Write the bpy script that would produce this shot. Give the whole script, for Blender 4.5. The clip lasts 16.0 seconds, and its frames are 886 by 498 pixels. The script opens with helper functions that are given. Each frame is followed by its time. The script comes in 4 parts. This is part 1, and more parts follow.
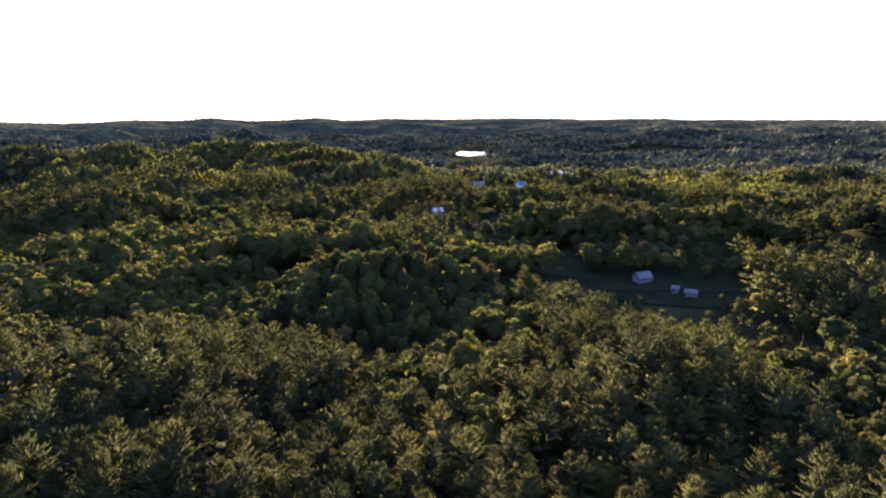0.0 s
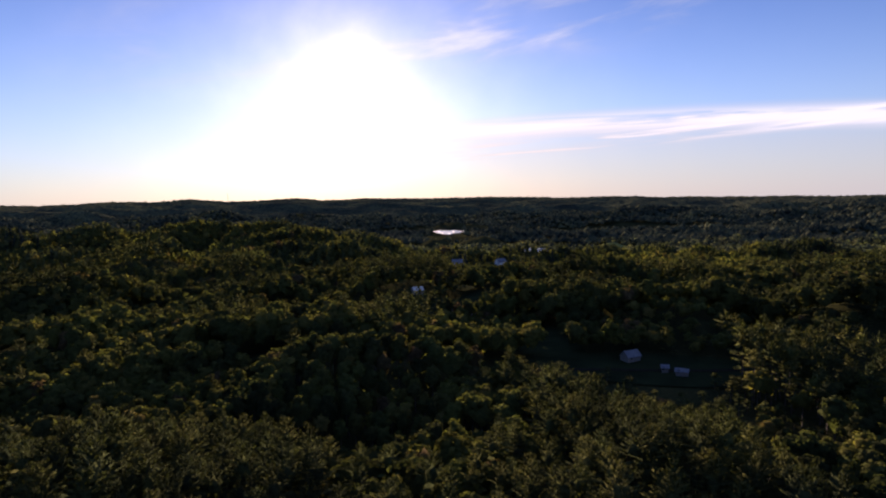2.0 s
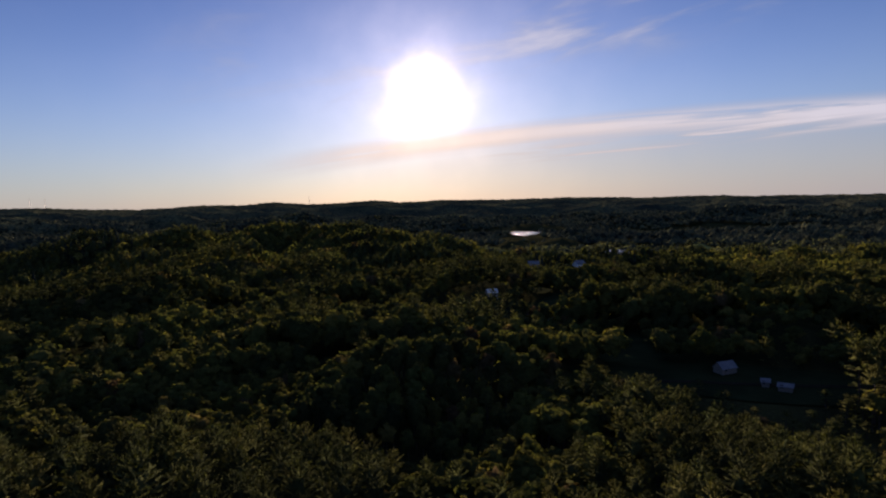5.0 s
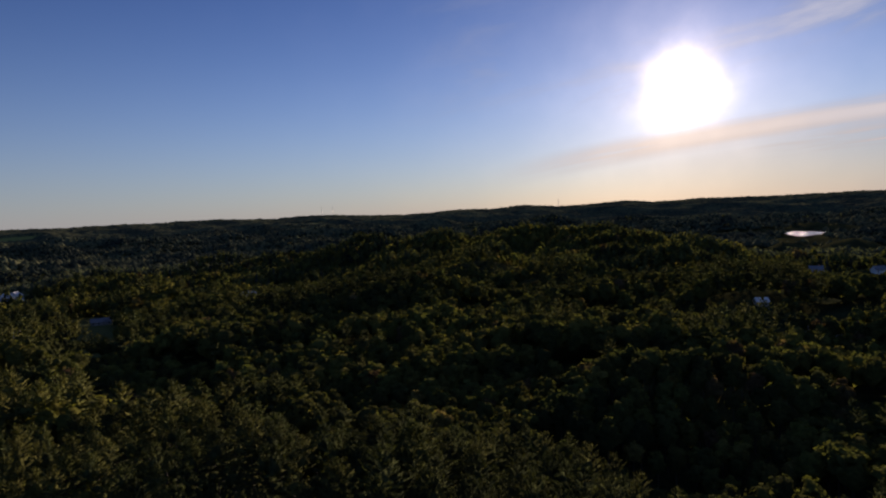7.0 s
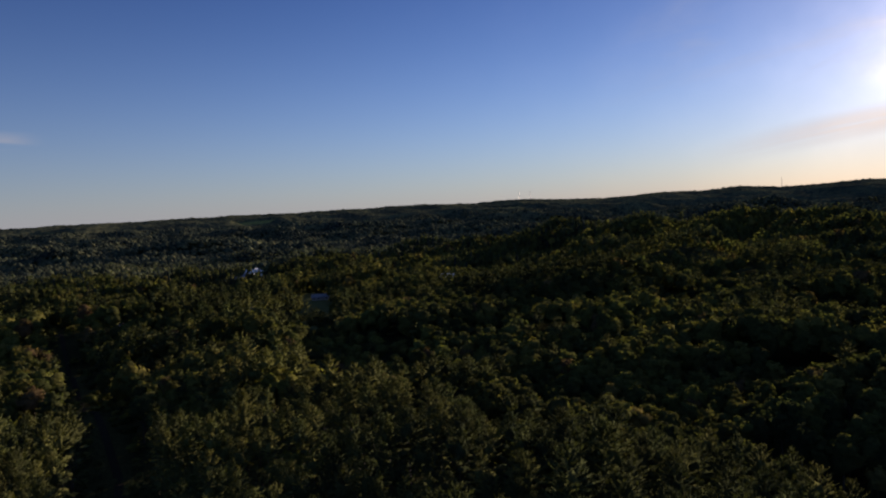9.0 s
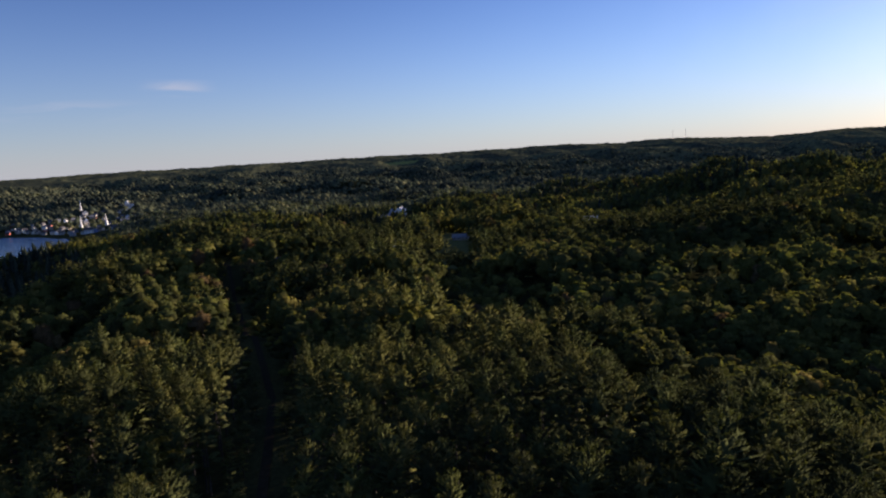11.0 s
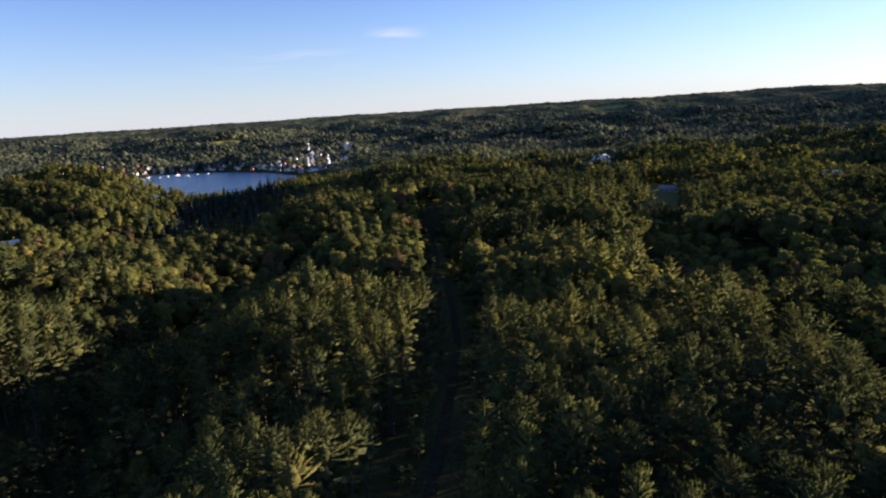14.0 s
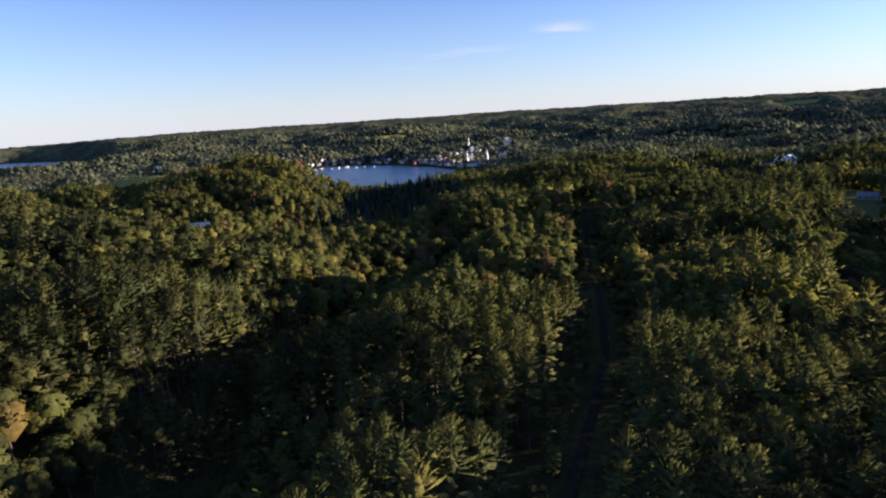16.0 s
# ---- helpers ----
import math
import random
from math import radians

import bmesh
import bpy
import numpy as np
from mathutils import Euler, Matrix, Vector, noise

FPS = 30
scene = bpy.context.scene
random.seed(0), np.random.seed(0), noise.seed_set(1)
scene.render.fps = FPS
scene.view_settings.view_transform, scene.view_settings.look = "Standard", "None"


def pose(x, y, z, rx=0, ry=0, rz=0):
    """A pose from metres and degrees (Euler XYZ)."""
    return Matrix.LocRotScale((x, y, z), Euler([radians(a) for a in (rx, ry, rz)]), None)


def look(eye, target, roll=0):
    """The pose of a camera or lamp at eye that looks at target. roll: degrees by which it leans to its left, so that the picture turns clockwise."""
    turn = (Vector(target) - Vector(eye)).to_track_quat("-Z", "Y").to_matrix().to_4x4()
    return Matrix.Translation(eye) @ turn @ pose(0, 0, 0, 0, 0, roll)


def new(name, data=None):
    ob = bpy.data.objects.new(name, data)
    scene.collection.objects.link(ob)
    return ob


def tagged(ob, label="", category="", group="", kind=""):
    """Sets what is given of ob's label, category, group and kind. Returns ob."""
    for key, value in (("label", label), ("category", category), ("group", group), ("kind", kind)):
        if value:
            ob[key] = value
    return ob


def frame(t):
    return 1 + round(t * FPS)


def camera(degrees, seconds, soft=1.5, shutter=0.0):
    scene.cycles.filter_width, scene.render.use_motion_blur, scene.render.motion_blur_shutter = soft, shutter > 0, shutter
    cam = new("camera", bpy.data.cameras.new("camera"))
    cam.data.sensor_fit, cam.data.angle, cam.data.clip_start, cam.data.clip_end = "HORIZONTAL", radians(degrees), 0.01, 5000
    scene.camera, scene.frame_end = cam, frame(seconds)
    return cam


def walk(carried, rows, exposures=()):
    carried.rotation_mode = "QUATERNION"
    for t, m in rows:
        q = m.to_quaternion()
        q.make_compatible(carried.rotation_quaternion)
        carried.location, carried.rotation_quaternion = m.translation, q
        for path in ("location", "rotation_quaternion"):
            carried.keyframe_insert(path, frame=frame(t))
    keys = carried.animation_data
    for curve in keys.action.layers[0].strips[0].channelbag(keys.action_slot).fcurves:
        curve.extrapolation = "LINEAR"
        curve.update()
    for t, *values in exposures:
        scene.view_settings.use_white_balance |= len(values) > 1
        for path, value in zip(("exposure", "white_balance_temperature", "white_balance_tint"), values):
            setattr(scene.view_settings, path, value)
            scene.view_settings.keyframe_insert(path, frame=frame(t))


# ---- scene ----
LENS = 70.76
cam = camera(LENS, 16.0, soft=2.1)
# seconds, eye x y z, pitch, roll, yaw
PATH = [
    (0.0, 0.00, 0.00, 67.00, -11.38, 0.52, 0.04),
    (0.5, -0.29, 1.89, 67.00, -9.56, 0.63, -0.44),
    (1.0, -0.63, 3.80, 66.99, -7.70, 0.72, -0.99),
    (1.5, -0.91, 5.71, 66.93, -5.89, 0.89, -1.55),
    (2.0, -1.12, 7.58, 66.81, -4.29, 1.03, -2.02),
    (2.5, -1.22, 9.46, 66.78, -4.24, 1.06, -2.45),
    (3.0, -1.24, 11.34, 66.80, -4.22, 1.10, -2.86),
    (5.5, 0.28, 21.90, 65.38, -3.79, 1.73, 9.16),
    (6.0, 0.30, 23.66, 65.41, -3.56, 2.06, 14.34),
    (6.5, 0.16, 25.23, 65.46, -3.29, 2.37, 20.86),
    (7.0, 0.00, 26.70, 65.50, -3.03, 2.67, 27.53),
    (7.5, -0.31, 28.18, 65.50, -2.70, 2.74, 33.39),
    (8.0, -0.81, 29.57, 65.41, -2.52, 2.91, 37.92),
    (8.5, -1.40, 30.82, 65.32, -2.94, 3.02, 41.94),
    (9.0, -2.02, 31.88, 65.26, -3.58, 3.10, 45.50),
    (11.5, -8.09, 37.97, 64.47, -10.01, 3.24, 61.92),
    (12.0, -9.56, 38.94, 64.44, -11.73, 3.28, 65.29),
    (12.5, -10.94, 39.72, 64.45, -12.54, 3.20, 67.84),
    (13.0, -12.31, 40.41, 64.39, -12.45, 3.17, 70.56),
    (13.5, -13.87, 41.04, 64.24, -12.34, 3.14, 73.60),
    (14.0, -15.33, 41.69, 64.15, -12.22, 3.09, 76.82),
    (14.5, -16.70, 42.35, 64.10, -12.08, 3.09, 80.49),
    (15.0, -18.16, 43.00, 64.12, -11.97, 3.05, 84.58),
    (15.5, -19.59, 43.54, 64.13, -11.85, 3.05, 88.00),
    (16.0, -21.17, 44.27, 64.18, -11.82, 2.98, 91.28),
]
# seconds, stops, white balance and tint
EXPOSURES = [(0.0, 3.5, 7000, 43), (1.0, 2.15, 7000, 41), (2.0, 1.5, 7050, 38), (3.0, 1.02, 7100, 35), (5.5, 0.85, 7100, 34), (7.0, 0.68, 6950, 31),
             (8.0, 0.62, 6750, 29), (9.0, 0.85, 6700, 29), (11.5, 1.6, 6600, 28), (12.5, 1.92, 6600, 27), (16.0, 2.1, 6600, 27)]
walk(cam, [(t, pose(x, y, z, 90 + p, r, w)) for t, x, y, z, p, r, w in PATH], EXPOSURES)

# ---- light ----
SUN_AZ, SUN_EL = radians(6.4), radians(9.75)  # azimuth counted to the left of +y
SUN_DIR = Vector((-math.sin(SUN_AZ) * math.cos(SUN_EL), math.cos(SUN_AZ) * math.cos(SUN_EL), math.sin(SUN_EL)))


def build_world():
    world = bpy.data.worlds.new("sky")
    scene.world = world
    world.use_nodes = True
    nt = world.node_tree
    N, L = nt.nodes, nt.links
    N.clear()

    def math_node(op, a, b=None, clamp=False):
        n = N.new("ShaderNodeMath")
        n.operation, n.use_clamp = op, clamp
        for i, v in enumerate((a, b)):
            if v is None:
                continue
            if isinstance(v, (int, float)):
                n.inputs[i].default_value = v
            else:
                L.new(v, n.inputs[i])
        return n.outputs[0]

    def ramp(v, lo, hi):
        n = N.new("ShaderNodeMapRange")
        n.interpolation_type = "SMOOTHSTEP"
        n.inputs[1].default_value, n.inputs[2].default_value = lo, hi
        L.new(v, n.inputs[0])
        return n.outputs[0]

    sky = N.new("ShaderNodeTexSky")
    sky.sky_type, sky.sun_disc = "NISHITA", False
    sky.sun_elevation, sky.sun_rotation = SUN_EL, -SUN_AZ
    sky.air_density, sky.dust_density, sky.ozone_density = 1.0, 0.15, 3.0
    co = N.new("ShaderNodeTexCoord")
    sep = N.new("ShaderNodeSeparateXYZ")
    L.new(co.outputs["Generated"], sep.inputs[0])
    x, y, z = sep.outputs
    az = math_node("ARCTAN2", math_node("MULTIPLY", x, -1.0), y)
    el = math_node("ARCSINE", z)
    # bright aureole of thin high cloud round the sun, plus its painted overexposure bloom
    dot = N.new("ShaderNodeVectorMath")
    dot.operation = "DOT_PRODUCT"
    dot.inputs[1].default_value = SUN_DIR
    L.new(co.outputs["Generated"], dot.inputs[0])
    ang = math_node("ARCCOSINE", math_node("MINIMUM", dot.outputs["Value"], 1.0))
    ragged = N.new("ShaderNodeTexNoise")
    ragged.inputs["Scale"].default_value, ragged.inputs["Detail"].default_value = 16.0, 4.0
    L.new(co.outputs["Generated"], ragged.inputs["Vector"])
    ang = math_node("MULTIPLY", ang, math_node("ADD", math_node("MULTIPLY", ragged.outputs[0], 0.7), 0.65))
    g = math_node("DIVIDE", ang, radians(2.2))
    core = math_node("MULTIPLY", math_node("EXPONENT", math_node("MULTIPLY", math_node("MULTIPLY", g, g), -1.0)), 1.7)
    halo = math_node("MULTIPLY", math_node("EXPONENT", math_node("DIVIDE", ang, -radians(3.1))), 0.40)
    veil = math_node("MULTIPLY", math_node("EXPONENT", math_node("DIVIDE", ang, -radians(9.0))), 0.10)
    glow = math_node("ADD", math_node("ADD", core, halo), veil)

    # thin streaks of cirrus, sloping up to the north-east
    def streaks(slope, lo_az, hi_az, k_az, k_el, cut, seed, bend=0.0):
        v = math_node("ADD", el, math_node("MULTIPLY", az, math_node("ADD", math_node("MULTIPLY", az, bend), slope)))
        comb = N.new("ShaderNodeCombineXYZ")
        L.new(math_node("MULTIPLY", az, k_az), comb.inputs[0])
        L.new(math_node("MULTIPLY", v, k_el), comb.inputs[1])
        comb.inputs[2].default_value = seed
        n = N.new("ShaderNodeTexNoise")
        n.inputs["Scale"].default_value, n.inputs["Detail"].default_value = 1.0, 6.0
        n.inputs["Roughness"].default_value, n.inputs["Distortion"].default_value = 0.55, 0.5
        L.new(comb.outputs[0], n.inputs["Vector"])
        m = math_node("MULTIPLY", ramp(n.outputs[0], cut, cut + 0.28), ramp(az, hi_az, lo_az))
        return m, v

    band, v1 = streaks(0.075, radians(10), radians(24), 3.5, 60.0, 0.24, 3.1, 0.12)
    low = math_node("MULTIPLY", band, math_node("MULTIPLY", ramp(v1, radians(4.6), radians(6.0)), ramp(v1, radians(7.5), radians(6.1))))
    strand, v4 = streaks(0.055, radians(-8), radians(4), 6.0, 110.0, 0.40, 6.3)
    strand = math_node("MULTIPLY", strand, math_node("MULTIPLY", ramp(v4, radians(3.2), radians(4.0)), ramp(v4, radians(5.2), radians(4.4))))
    low = math_node("ADD", low, math_node("MULTIPLY", strand, 0.8), clamp=True)
    high, v2 = streaks(0.16, radians(6), radians(34), 4.0, 16.0, 0.47, 8.7)
    high = math_node("MULTIPLY", math_node("MULTIPLY", high, ramp(v2, radians(9), radians(13))), 0.75)
    haze = math_node("MULTIPLY", math_node("MULTIPLY", ramp(v1, radians(7.2), radians(3.8)), ramp(az, radians(20), radians(2))), 0.42)
    # small wisps over the lake
    wisp, v3 = streaks(0.03, radians(95), radians(100), 9.0, 60.0, 0.40, 5.2)
    spot_a = math_node("MULTIPLY", ramp(math_node("ABSOLUTE", math_node("SUBTRACT", az, radians(80.6))), radians(3.4), 0.0), ramp(math_node("ABSOLUTE", math_node("SUBTRACT", el, radians(6.9))), radians(0.9), 0.0))
    spot_b = math_node("MULTIPLY", ramp(math_node("ABSOLUTE", math_node("SUBTRACT", az, radians(90.0))), radians(9.0), 0.0), ramp(math_node("ABSOLUTE", math_node("SUBTRACT", el, radians(5.2))), radians(1.1), 0.0))
    wisp = math_node("MULTIPLY", wisp, math_node("ADD", math_node("MULTIPLY", spot_a, 0.7), math_node("MULTIPLY", spot_b, 0.45)))
    cloud = math_node("ADD", math_node("ADD", low, high), math_node("ADD", haze, wisp), clamp=True)

    mix = N.new("ShaderNodeMix")
    mix.data_type = "RGBA"
    L.new(math_node("MULTIPLY", cloud, 0.9), mix.inputs[0])
    deep = N.new("ShaderNodeMix")
    deep.data_type, deep.blend_type = "RGBA", "MULTIPLY"
    deep.inputs[0].default_value = 1.0
    shade = N.new("ShaderNodeMix")
    shade.data_type = "RGBA"
    L.new(ramp(el, radians(4), radians(25)), shade.inputs[0])
    shade.inputs[6].default_value, shade.inputs[7].default_value = (0.79, 0.97, 1.28, 1), (0.40, 0.61, 1.00, 1)
    # unseen zenith brightened above the view as fill light for the shade
    zenith_fill = N.new("ShaderNodeMix")
    zenith_fill.data_type = "RGBA"
    L.new(ramp(el, radians(26), radians(62)), zenith_fill.inputs[0])
    L.new(shade.outputs[2], zenith_fill.inputs[6])
    zenith_fill.inputs[7].default_value = (1.9, 2.05, 2.3, 1)
    L.new(zenith_fill.outputs[2], deep.inputs[7])
    L.new(sky.outputs[0], deep.inputs[6])
    L.new(deep.outputs[2], mix.inputs[6])
    white = N.new("ShaderNodeMix")
    white.data_type = "RGBA"
    white.blend_type = "MULTIPLY"
    white.inputs[0].default_value = 1.0
    near_sun = math_node("MULTIPLY", math_node("EXPONENT", math_node("DIVIDE", ang, -radians(18))), ramp(el, radians(12), radians(5)))
    tone = N.new("ShaderNodeMix")
    tone.data_type = "RGBA"
    L.new(near_sun, tone.inputs[0])
    tone.inputs[6].default_value, tone.inputs[7].default_value = (0.84, 0.98, 1.10, 1), (1.0, 0.90, 0.66, 1)
    L.new(tone.outputs[2], white.inputs[6])
    L.new(math_node("ADD", math_node("MULTIPLY", math_node("EXPONENT", math_node("DIVIDE", ang, -radians(14))), 0.1), math_node("ADD", math_node("ADD", math_node("MULTIPLY", low, 3.4), math_node("MULTIPLY", high, 3.0)), 4.3)), white.inputs[7])
    L.new(white.outputs[2], mix.inputs[7])
    bg = N.new("ShaderNodeBackground")
    # pale haze low over the hills
    low_haze = N.new("ShaderNodeMix")
    low_haze.data_type = "RGBA"
    L.new(math_node("MULTIPLY", math_node("EXPONENT", math_node("DIVIDE", math_node("MAXIMUM", el, 0.0), -radians(4.5))), 0.65), low_haze.inputs[0])
    L.new(mix.outputs[2], low_haze.inputs[6])
    L.new(white.outputs[2], low_haze.inputs[7])
    bg.inputs[1].default_value = 0.05
    L.new(low_haze.outputs[2], bg.inputs[0])
    bg2 = N.new("ShaderNodeBackground")
    bg2.inputs[0].default_value = (1.0, 0.91, 0.76, 1)
    L.new(glow, bg2.inputs[1])
    add = N.new("ShaderNodeAddShader")
    L.new(bg.outputs[0], add.inputs[0])
    L.new(bg2.outputs[0], add.inputs[1])
    out = N.new("ShaderNodeOutputWorld")
    L.new(add.outputs[0], out.inputs[0])


build_world()
lamp = bpy.data.lights.new("sun", "SUN")
lamp.energy, lamp.angle, lamp.color = 4.6, radians(0.55), (1.0, 0.85, 0.63)
new("sun", lamp).matrix_world = look(SUN_DIR * 400, (0, 0, 0))


# ---- materials ----
def material(name, rough=0.8, metal=0.0):
    m = bpy.data.materials.new(name)
    m.use_nodes = True
    b = m.node_tree.nodes["Principled BSDF"]
    b.inputs["Roughness"].default_value, b.inputs["Metallic"].default_value = rough, metal
    return m, m.node_tree.nodes, m.node_tree.links, b


def color_ramp(N, L, fac, stops):
    r = N.new("ShaderNodeValToRGB")
    e = r.color_ramp.elements
    for i, (p, c) in enumerate(stops):
        el = e[i] if i < 2 else e.new(p)
        el.position, el.color = p, (*c, 1)
    L.new(fac, r.inputs[0])
    return r.outputs[0]


def noise_of(N, L, vec, scale, detail=3.0, rough=0.5):
    n = N.new("ShaderNodeTexNoise")
    n.inputs["Scale"].default_value, n.inputs["Detail"].default_value, n.inputs["Roughness"].default_value = scale, detail, rough
    L.new(vec, n.inputs["Vector"])
    return n.outputs[0]


def blend(N, L, fac, a, b, kind="MIX"):
    m = N.new("ShaderNodeMix")
    m.data_type, m.blend_type = "RGBA", kind
    for sock, v in ((0, fac), (6, a), (7, b)):
        if isinstance(v, (int, float)):
            m.inputs[sock].default_value = v
        elif isinstance(v, tuple):
            m.inputs[sock].default_value = (*v, 1)
        else:
            L.new(v, m.inputs[sock])
    return m.outputs[2]


def leaf_material(name, stops, accents=(), through_light=0.28, spread=0.12):
    """Foliage: hue by stand (noise over the ground), by tree (a random tone) and by leaf clump (per island); part of the light goes through."""
    m, N, L, b = material(name, 0.8)
    geo = N.new("ShaderNodeNewGeometry")

    def calc(op, a, c):
        n = N.new("ShaderNodeMath")
        n.operation = op
        for i, v in enumerate((a, c)):
            if isinstance(v, (int, float)):
                n.inputs[i].default_value = v
            else:
                L.new(v, n.inputs[i])
        return n.outputs[0]

    flat = N.new("ShaderNodeVectorMath")
    flat.operation = "MULTIPLY"
    flat.inputs[1].default_value = (1, 1, 0.25)
    L.new(geo.outputs["Position"], flat.inputs[0])
    own, info = N.new("ShaderNodeAttribute"), N.new("ShaderNodeObjectInfo")
    own.attribute_name = "tree_tone"
    tone = calc("FRACT", calc("ADD", own.outputs["Fac"], info.outputs["Random"]), 0.0)
    stand = noise_of(N, L, flat.outputs[0], 0.012, 3.0)
    col = color_ramp(N, L, calc("ADD", calc("MULTIPLY", tone, 0.40), calc("MULTIPLY", stand, 0.60)), stops)
    # darker and lighter stands, some hundred metres across, contrast also painting hill shading
    broad = noise_of(N, L, flat.outputs[0], 0.0045, 4.0, 0.6)
    col = blend(N, L, 1.0, col, color_ramp(N, L, broad, [(0.36, (0.60, 0.64, 0.72)), (0.60, (1.20, 1.17, 1.05))]), "MULTIPLY")
    for c, lo, hi in accents:  # a few trees have begun to turn
        pick = calc("FRACT", calc("MULTIPLY", tone, 7.13), 0.0)
        col = blend(N, L, calc("MULTIPLY", calc("GREATER_THAN", pick, lo), calc("LESS_THAN", pick, hi)), col, c)
    val = N.new("ShaderNodeMapRange")
    val.inputs[3].default_value, val.inputs[4].default_value = 1 - spread, 1 + spread
    L.new(geo.outputs["Random Per Island"], val.inputs[0])
    own_val = calc("ADD", calc("MULTIPLY", calc("FRACT", calc("MULTIPLY", tone, 3.71), 0.0), 0.4), 0.8)
    hsv = N.new("ShaderNodeHueSaturation")
    L.new(calc("ADD", calc("MULTIPLY", calc("FRACT", calc("MULTIPLY", tone, 5.37), 0.0), 0.04), 0.480), hsv.inputs["Hue"])
    L.new(calc("MULTIPLY", val.outputs[0], own_val), hsv.inputs["Value"])
    L.new(col, hsv.inputs["Color"])
    fine = noise_of(N, L, geo.outputs["Position"], 0.8, 4.0, 0.68)
    # mottle: shaded gaps between leaf clumps are put into the colour
    tint = blend(N, L, 1.0, hsv.outputs[0], color_ramp(N, L, fine, [(0.34, (0.64, 0.66, 0.70)), (0.66, (1.32, 1.29, 1.20))]), "MULTIPLY")
    L.new(tint, b.inputs["Base Color"])
    b.inputs["Specular IOR Level"].default_value = 0.0
    bump = N.new("ShaderNodeBump")
    bump.inputs["Strength"].default_value, bump.inputs["Distance"].default_value = 0.5, 0.8
    L.new(fine, bump.inputs["Height"])
    L.new(bump.outputs[0], b.inputs["Normal"])
    tr = N.new("ShaderNodeBsdfTranslucent")
    warm = blend(N, L, 1.0, tint, (1.30, 1.38, 0.75), "MULTIPLY")
    L.new(warm, tr.inputs[0])
    mx = N.new("ShaderNodeMixShader")
    mx.inputs[0].default_value = through_light
    L.new(b.outputs[0], mx.inputs[1])
    L.new(tr.outputs[0], mx.inputs[2])
    L.new(mx.outputs[0], N["Material Output"].inputs[0])
    return m


PINE = leaf_material("pine_needles", [(0.28, (0.030, 0.039, 0.021)), (0.5, (0.053, 0.062, 0.027)), (0.72, (0.083, 0.090, 0.033))], through_light=0.25)
LEAF = leaf_material("broad_leaves", [(0.26, (0.037, 0.046, 0.022)), (0.48, (0.066, 0.074, 0.027)), (0.72, (0.103, 0.105, 0.032))],
                     accents=[((0.092, 0.070, 0.036), 0.0, 0.025), ((0.125, 0.110, 0.036), 0.965, 1.0)], through_light=0.42)
# far foliage lightened and blued: distance haze put into its base colours
HAZED_WOODS = leaf_material("hazed_far_mixed_woods", [(0.28, (0.046, 0.062, 0.050)), (0.5, (0.076, 0.091, 0.062)), (0.72, (0.116, 0.124, 0.072))], through_light=0.38)
SPRUCE = leaf_material("spruce_needles", [(0.30, (0.019, 0.028, 0.023)), (0.5, (0.027, 0.037, 0.029)), (0.70, (0.037, 0.047, 0.034))], through_light=0.08)


def bark_material():
    m, N, L, b = material("bark", 0.9)
    geo = N.new("ShaderNodeNewGeometry")
    n = noise_of(N, L, geo.outputs["Position"], 3.0, 5.0)
    L.new(color_ramp(N, L, n, [(0.3, (0.030, 0.024, 0.019)), (0.7, (0.085, 0.070, 0.056))]), b.inputs["Base Color"])
    return m


BARK = bark_material()


def ground_material():
    m, N, L, b = material("forest_floor", 1.0)
    b.inputs["Specular IOR Level"].default_value = 0.0
    geo = N.new("ShaderNodeNewGeometry")
    n1 = noise_of(N, L, geo.outputs["Position"], 0.03, 4.0)
    n2 = noise_of(N, L, geo.outputs["Position"], 0.9, 5.0)
    a = color_ramp(N, L, n1, [(0.35, (0.022, 0.026, 0.014)), (0.65, (0.042, 0.045, 0.021))])
    c = color_ramp(N, L, n2, [(0.3, (0.6, 0.6, 0.6)), (0.7, (1.2, 1.15, 1.0))])
    L.new(blend(N, L, 1.0, a, c, "MULTIPLY"), b.inputs["Base Color"])
    bump = N.new("ShaderNodeBump")
    bump.inputs["Strength"].default_value, bump.inputs["Distance"].default_value = 0.6, 0.4
    L.new(n2, bump.inputs["Height"])
    L.new(bump.outputs[0], b.inputs["Normal"])
    return m


def simple_material(name, c1, c2, scale, rough=0.8, metal=0.0, bump=0.0, sheen=0.5):
    m, N, L, b = material(name, rough, metal)
    b.inputs["Specular IOR Level"].default_value = sheen
    geo = N.new("ShaderNodeNewGeometry")
    n = noise_of(N, L, geo.outputs["Position"], scale, 5.0, 0.6)
    L.new(color_ramp(N, L, n, [(0.3, c1), (0.7, c2)]), b.inputs["Base Color"])
    if bump:
        bn = N.new("ShaderNodeBump")
        bn.inputs["Strength"].default_value, bn.inputs["Distance"].default_value = bump, 0.3
        L.new(n, bn.inputs["Height"])
        L.new(bn.outputs[0], b.inputs["Normal"])
    return m


GROUND = ground_material()
# grass of the shaded field: the shade is put into this dark colour
SHADE_GRASS = simple_material("shade_dark_meadow_grass", (0.011, 0.017, 0.009), (0.024, 0.034, 0.016), 0.07, 1.0, bump=0.4, sheen=0.0)
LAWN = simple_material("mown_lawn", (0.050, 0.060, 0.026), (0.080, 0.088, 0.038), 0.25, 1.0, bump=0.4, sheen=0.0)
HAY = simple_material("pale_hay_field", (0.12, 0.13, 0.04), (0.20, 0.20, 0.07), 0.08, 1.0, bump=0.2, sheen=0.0)
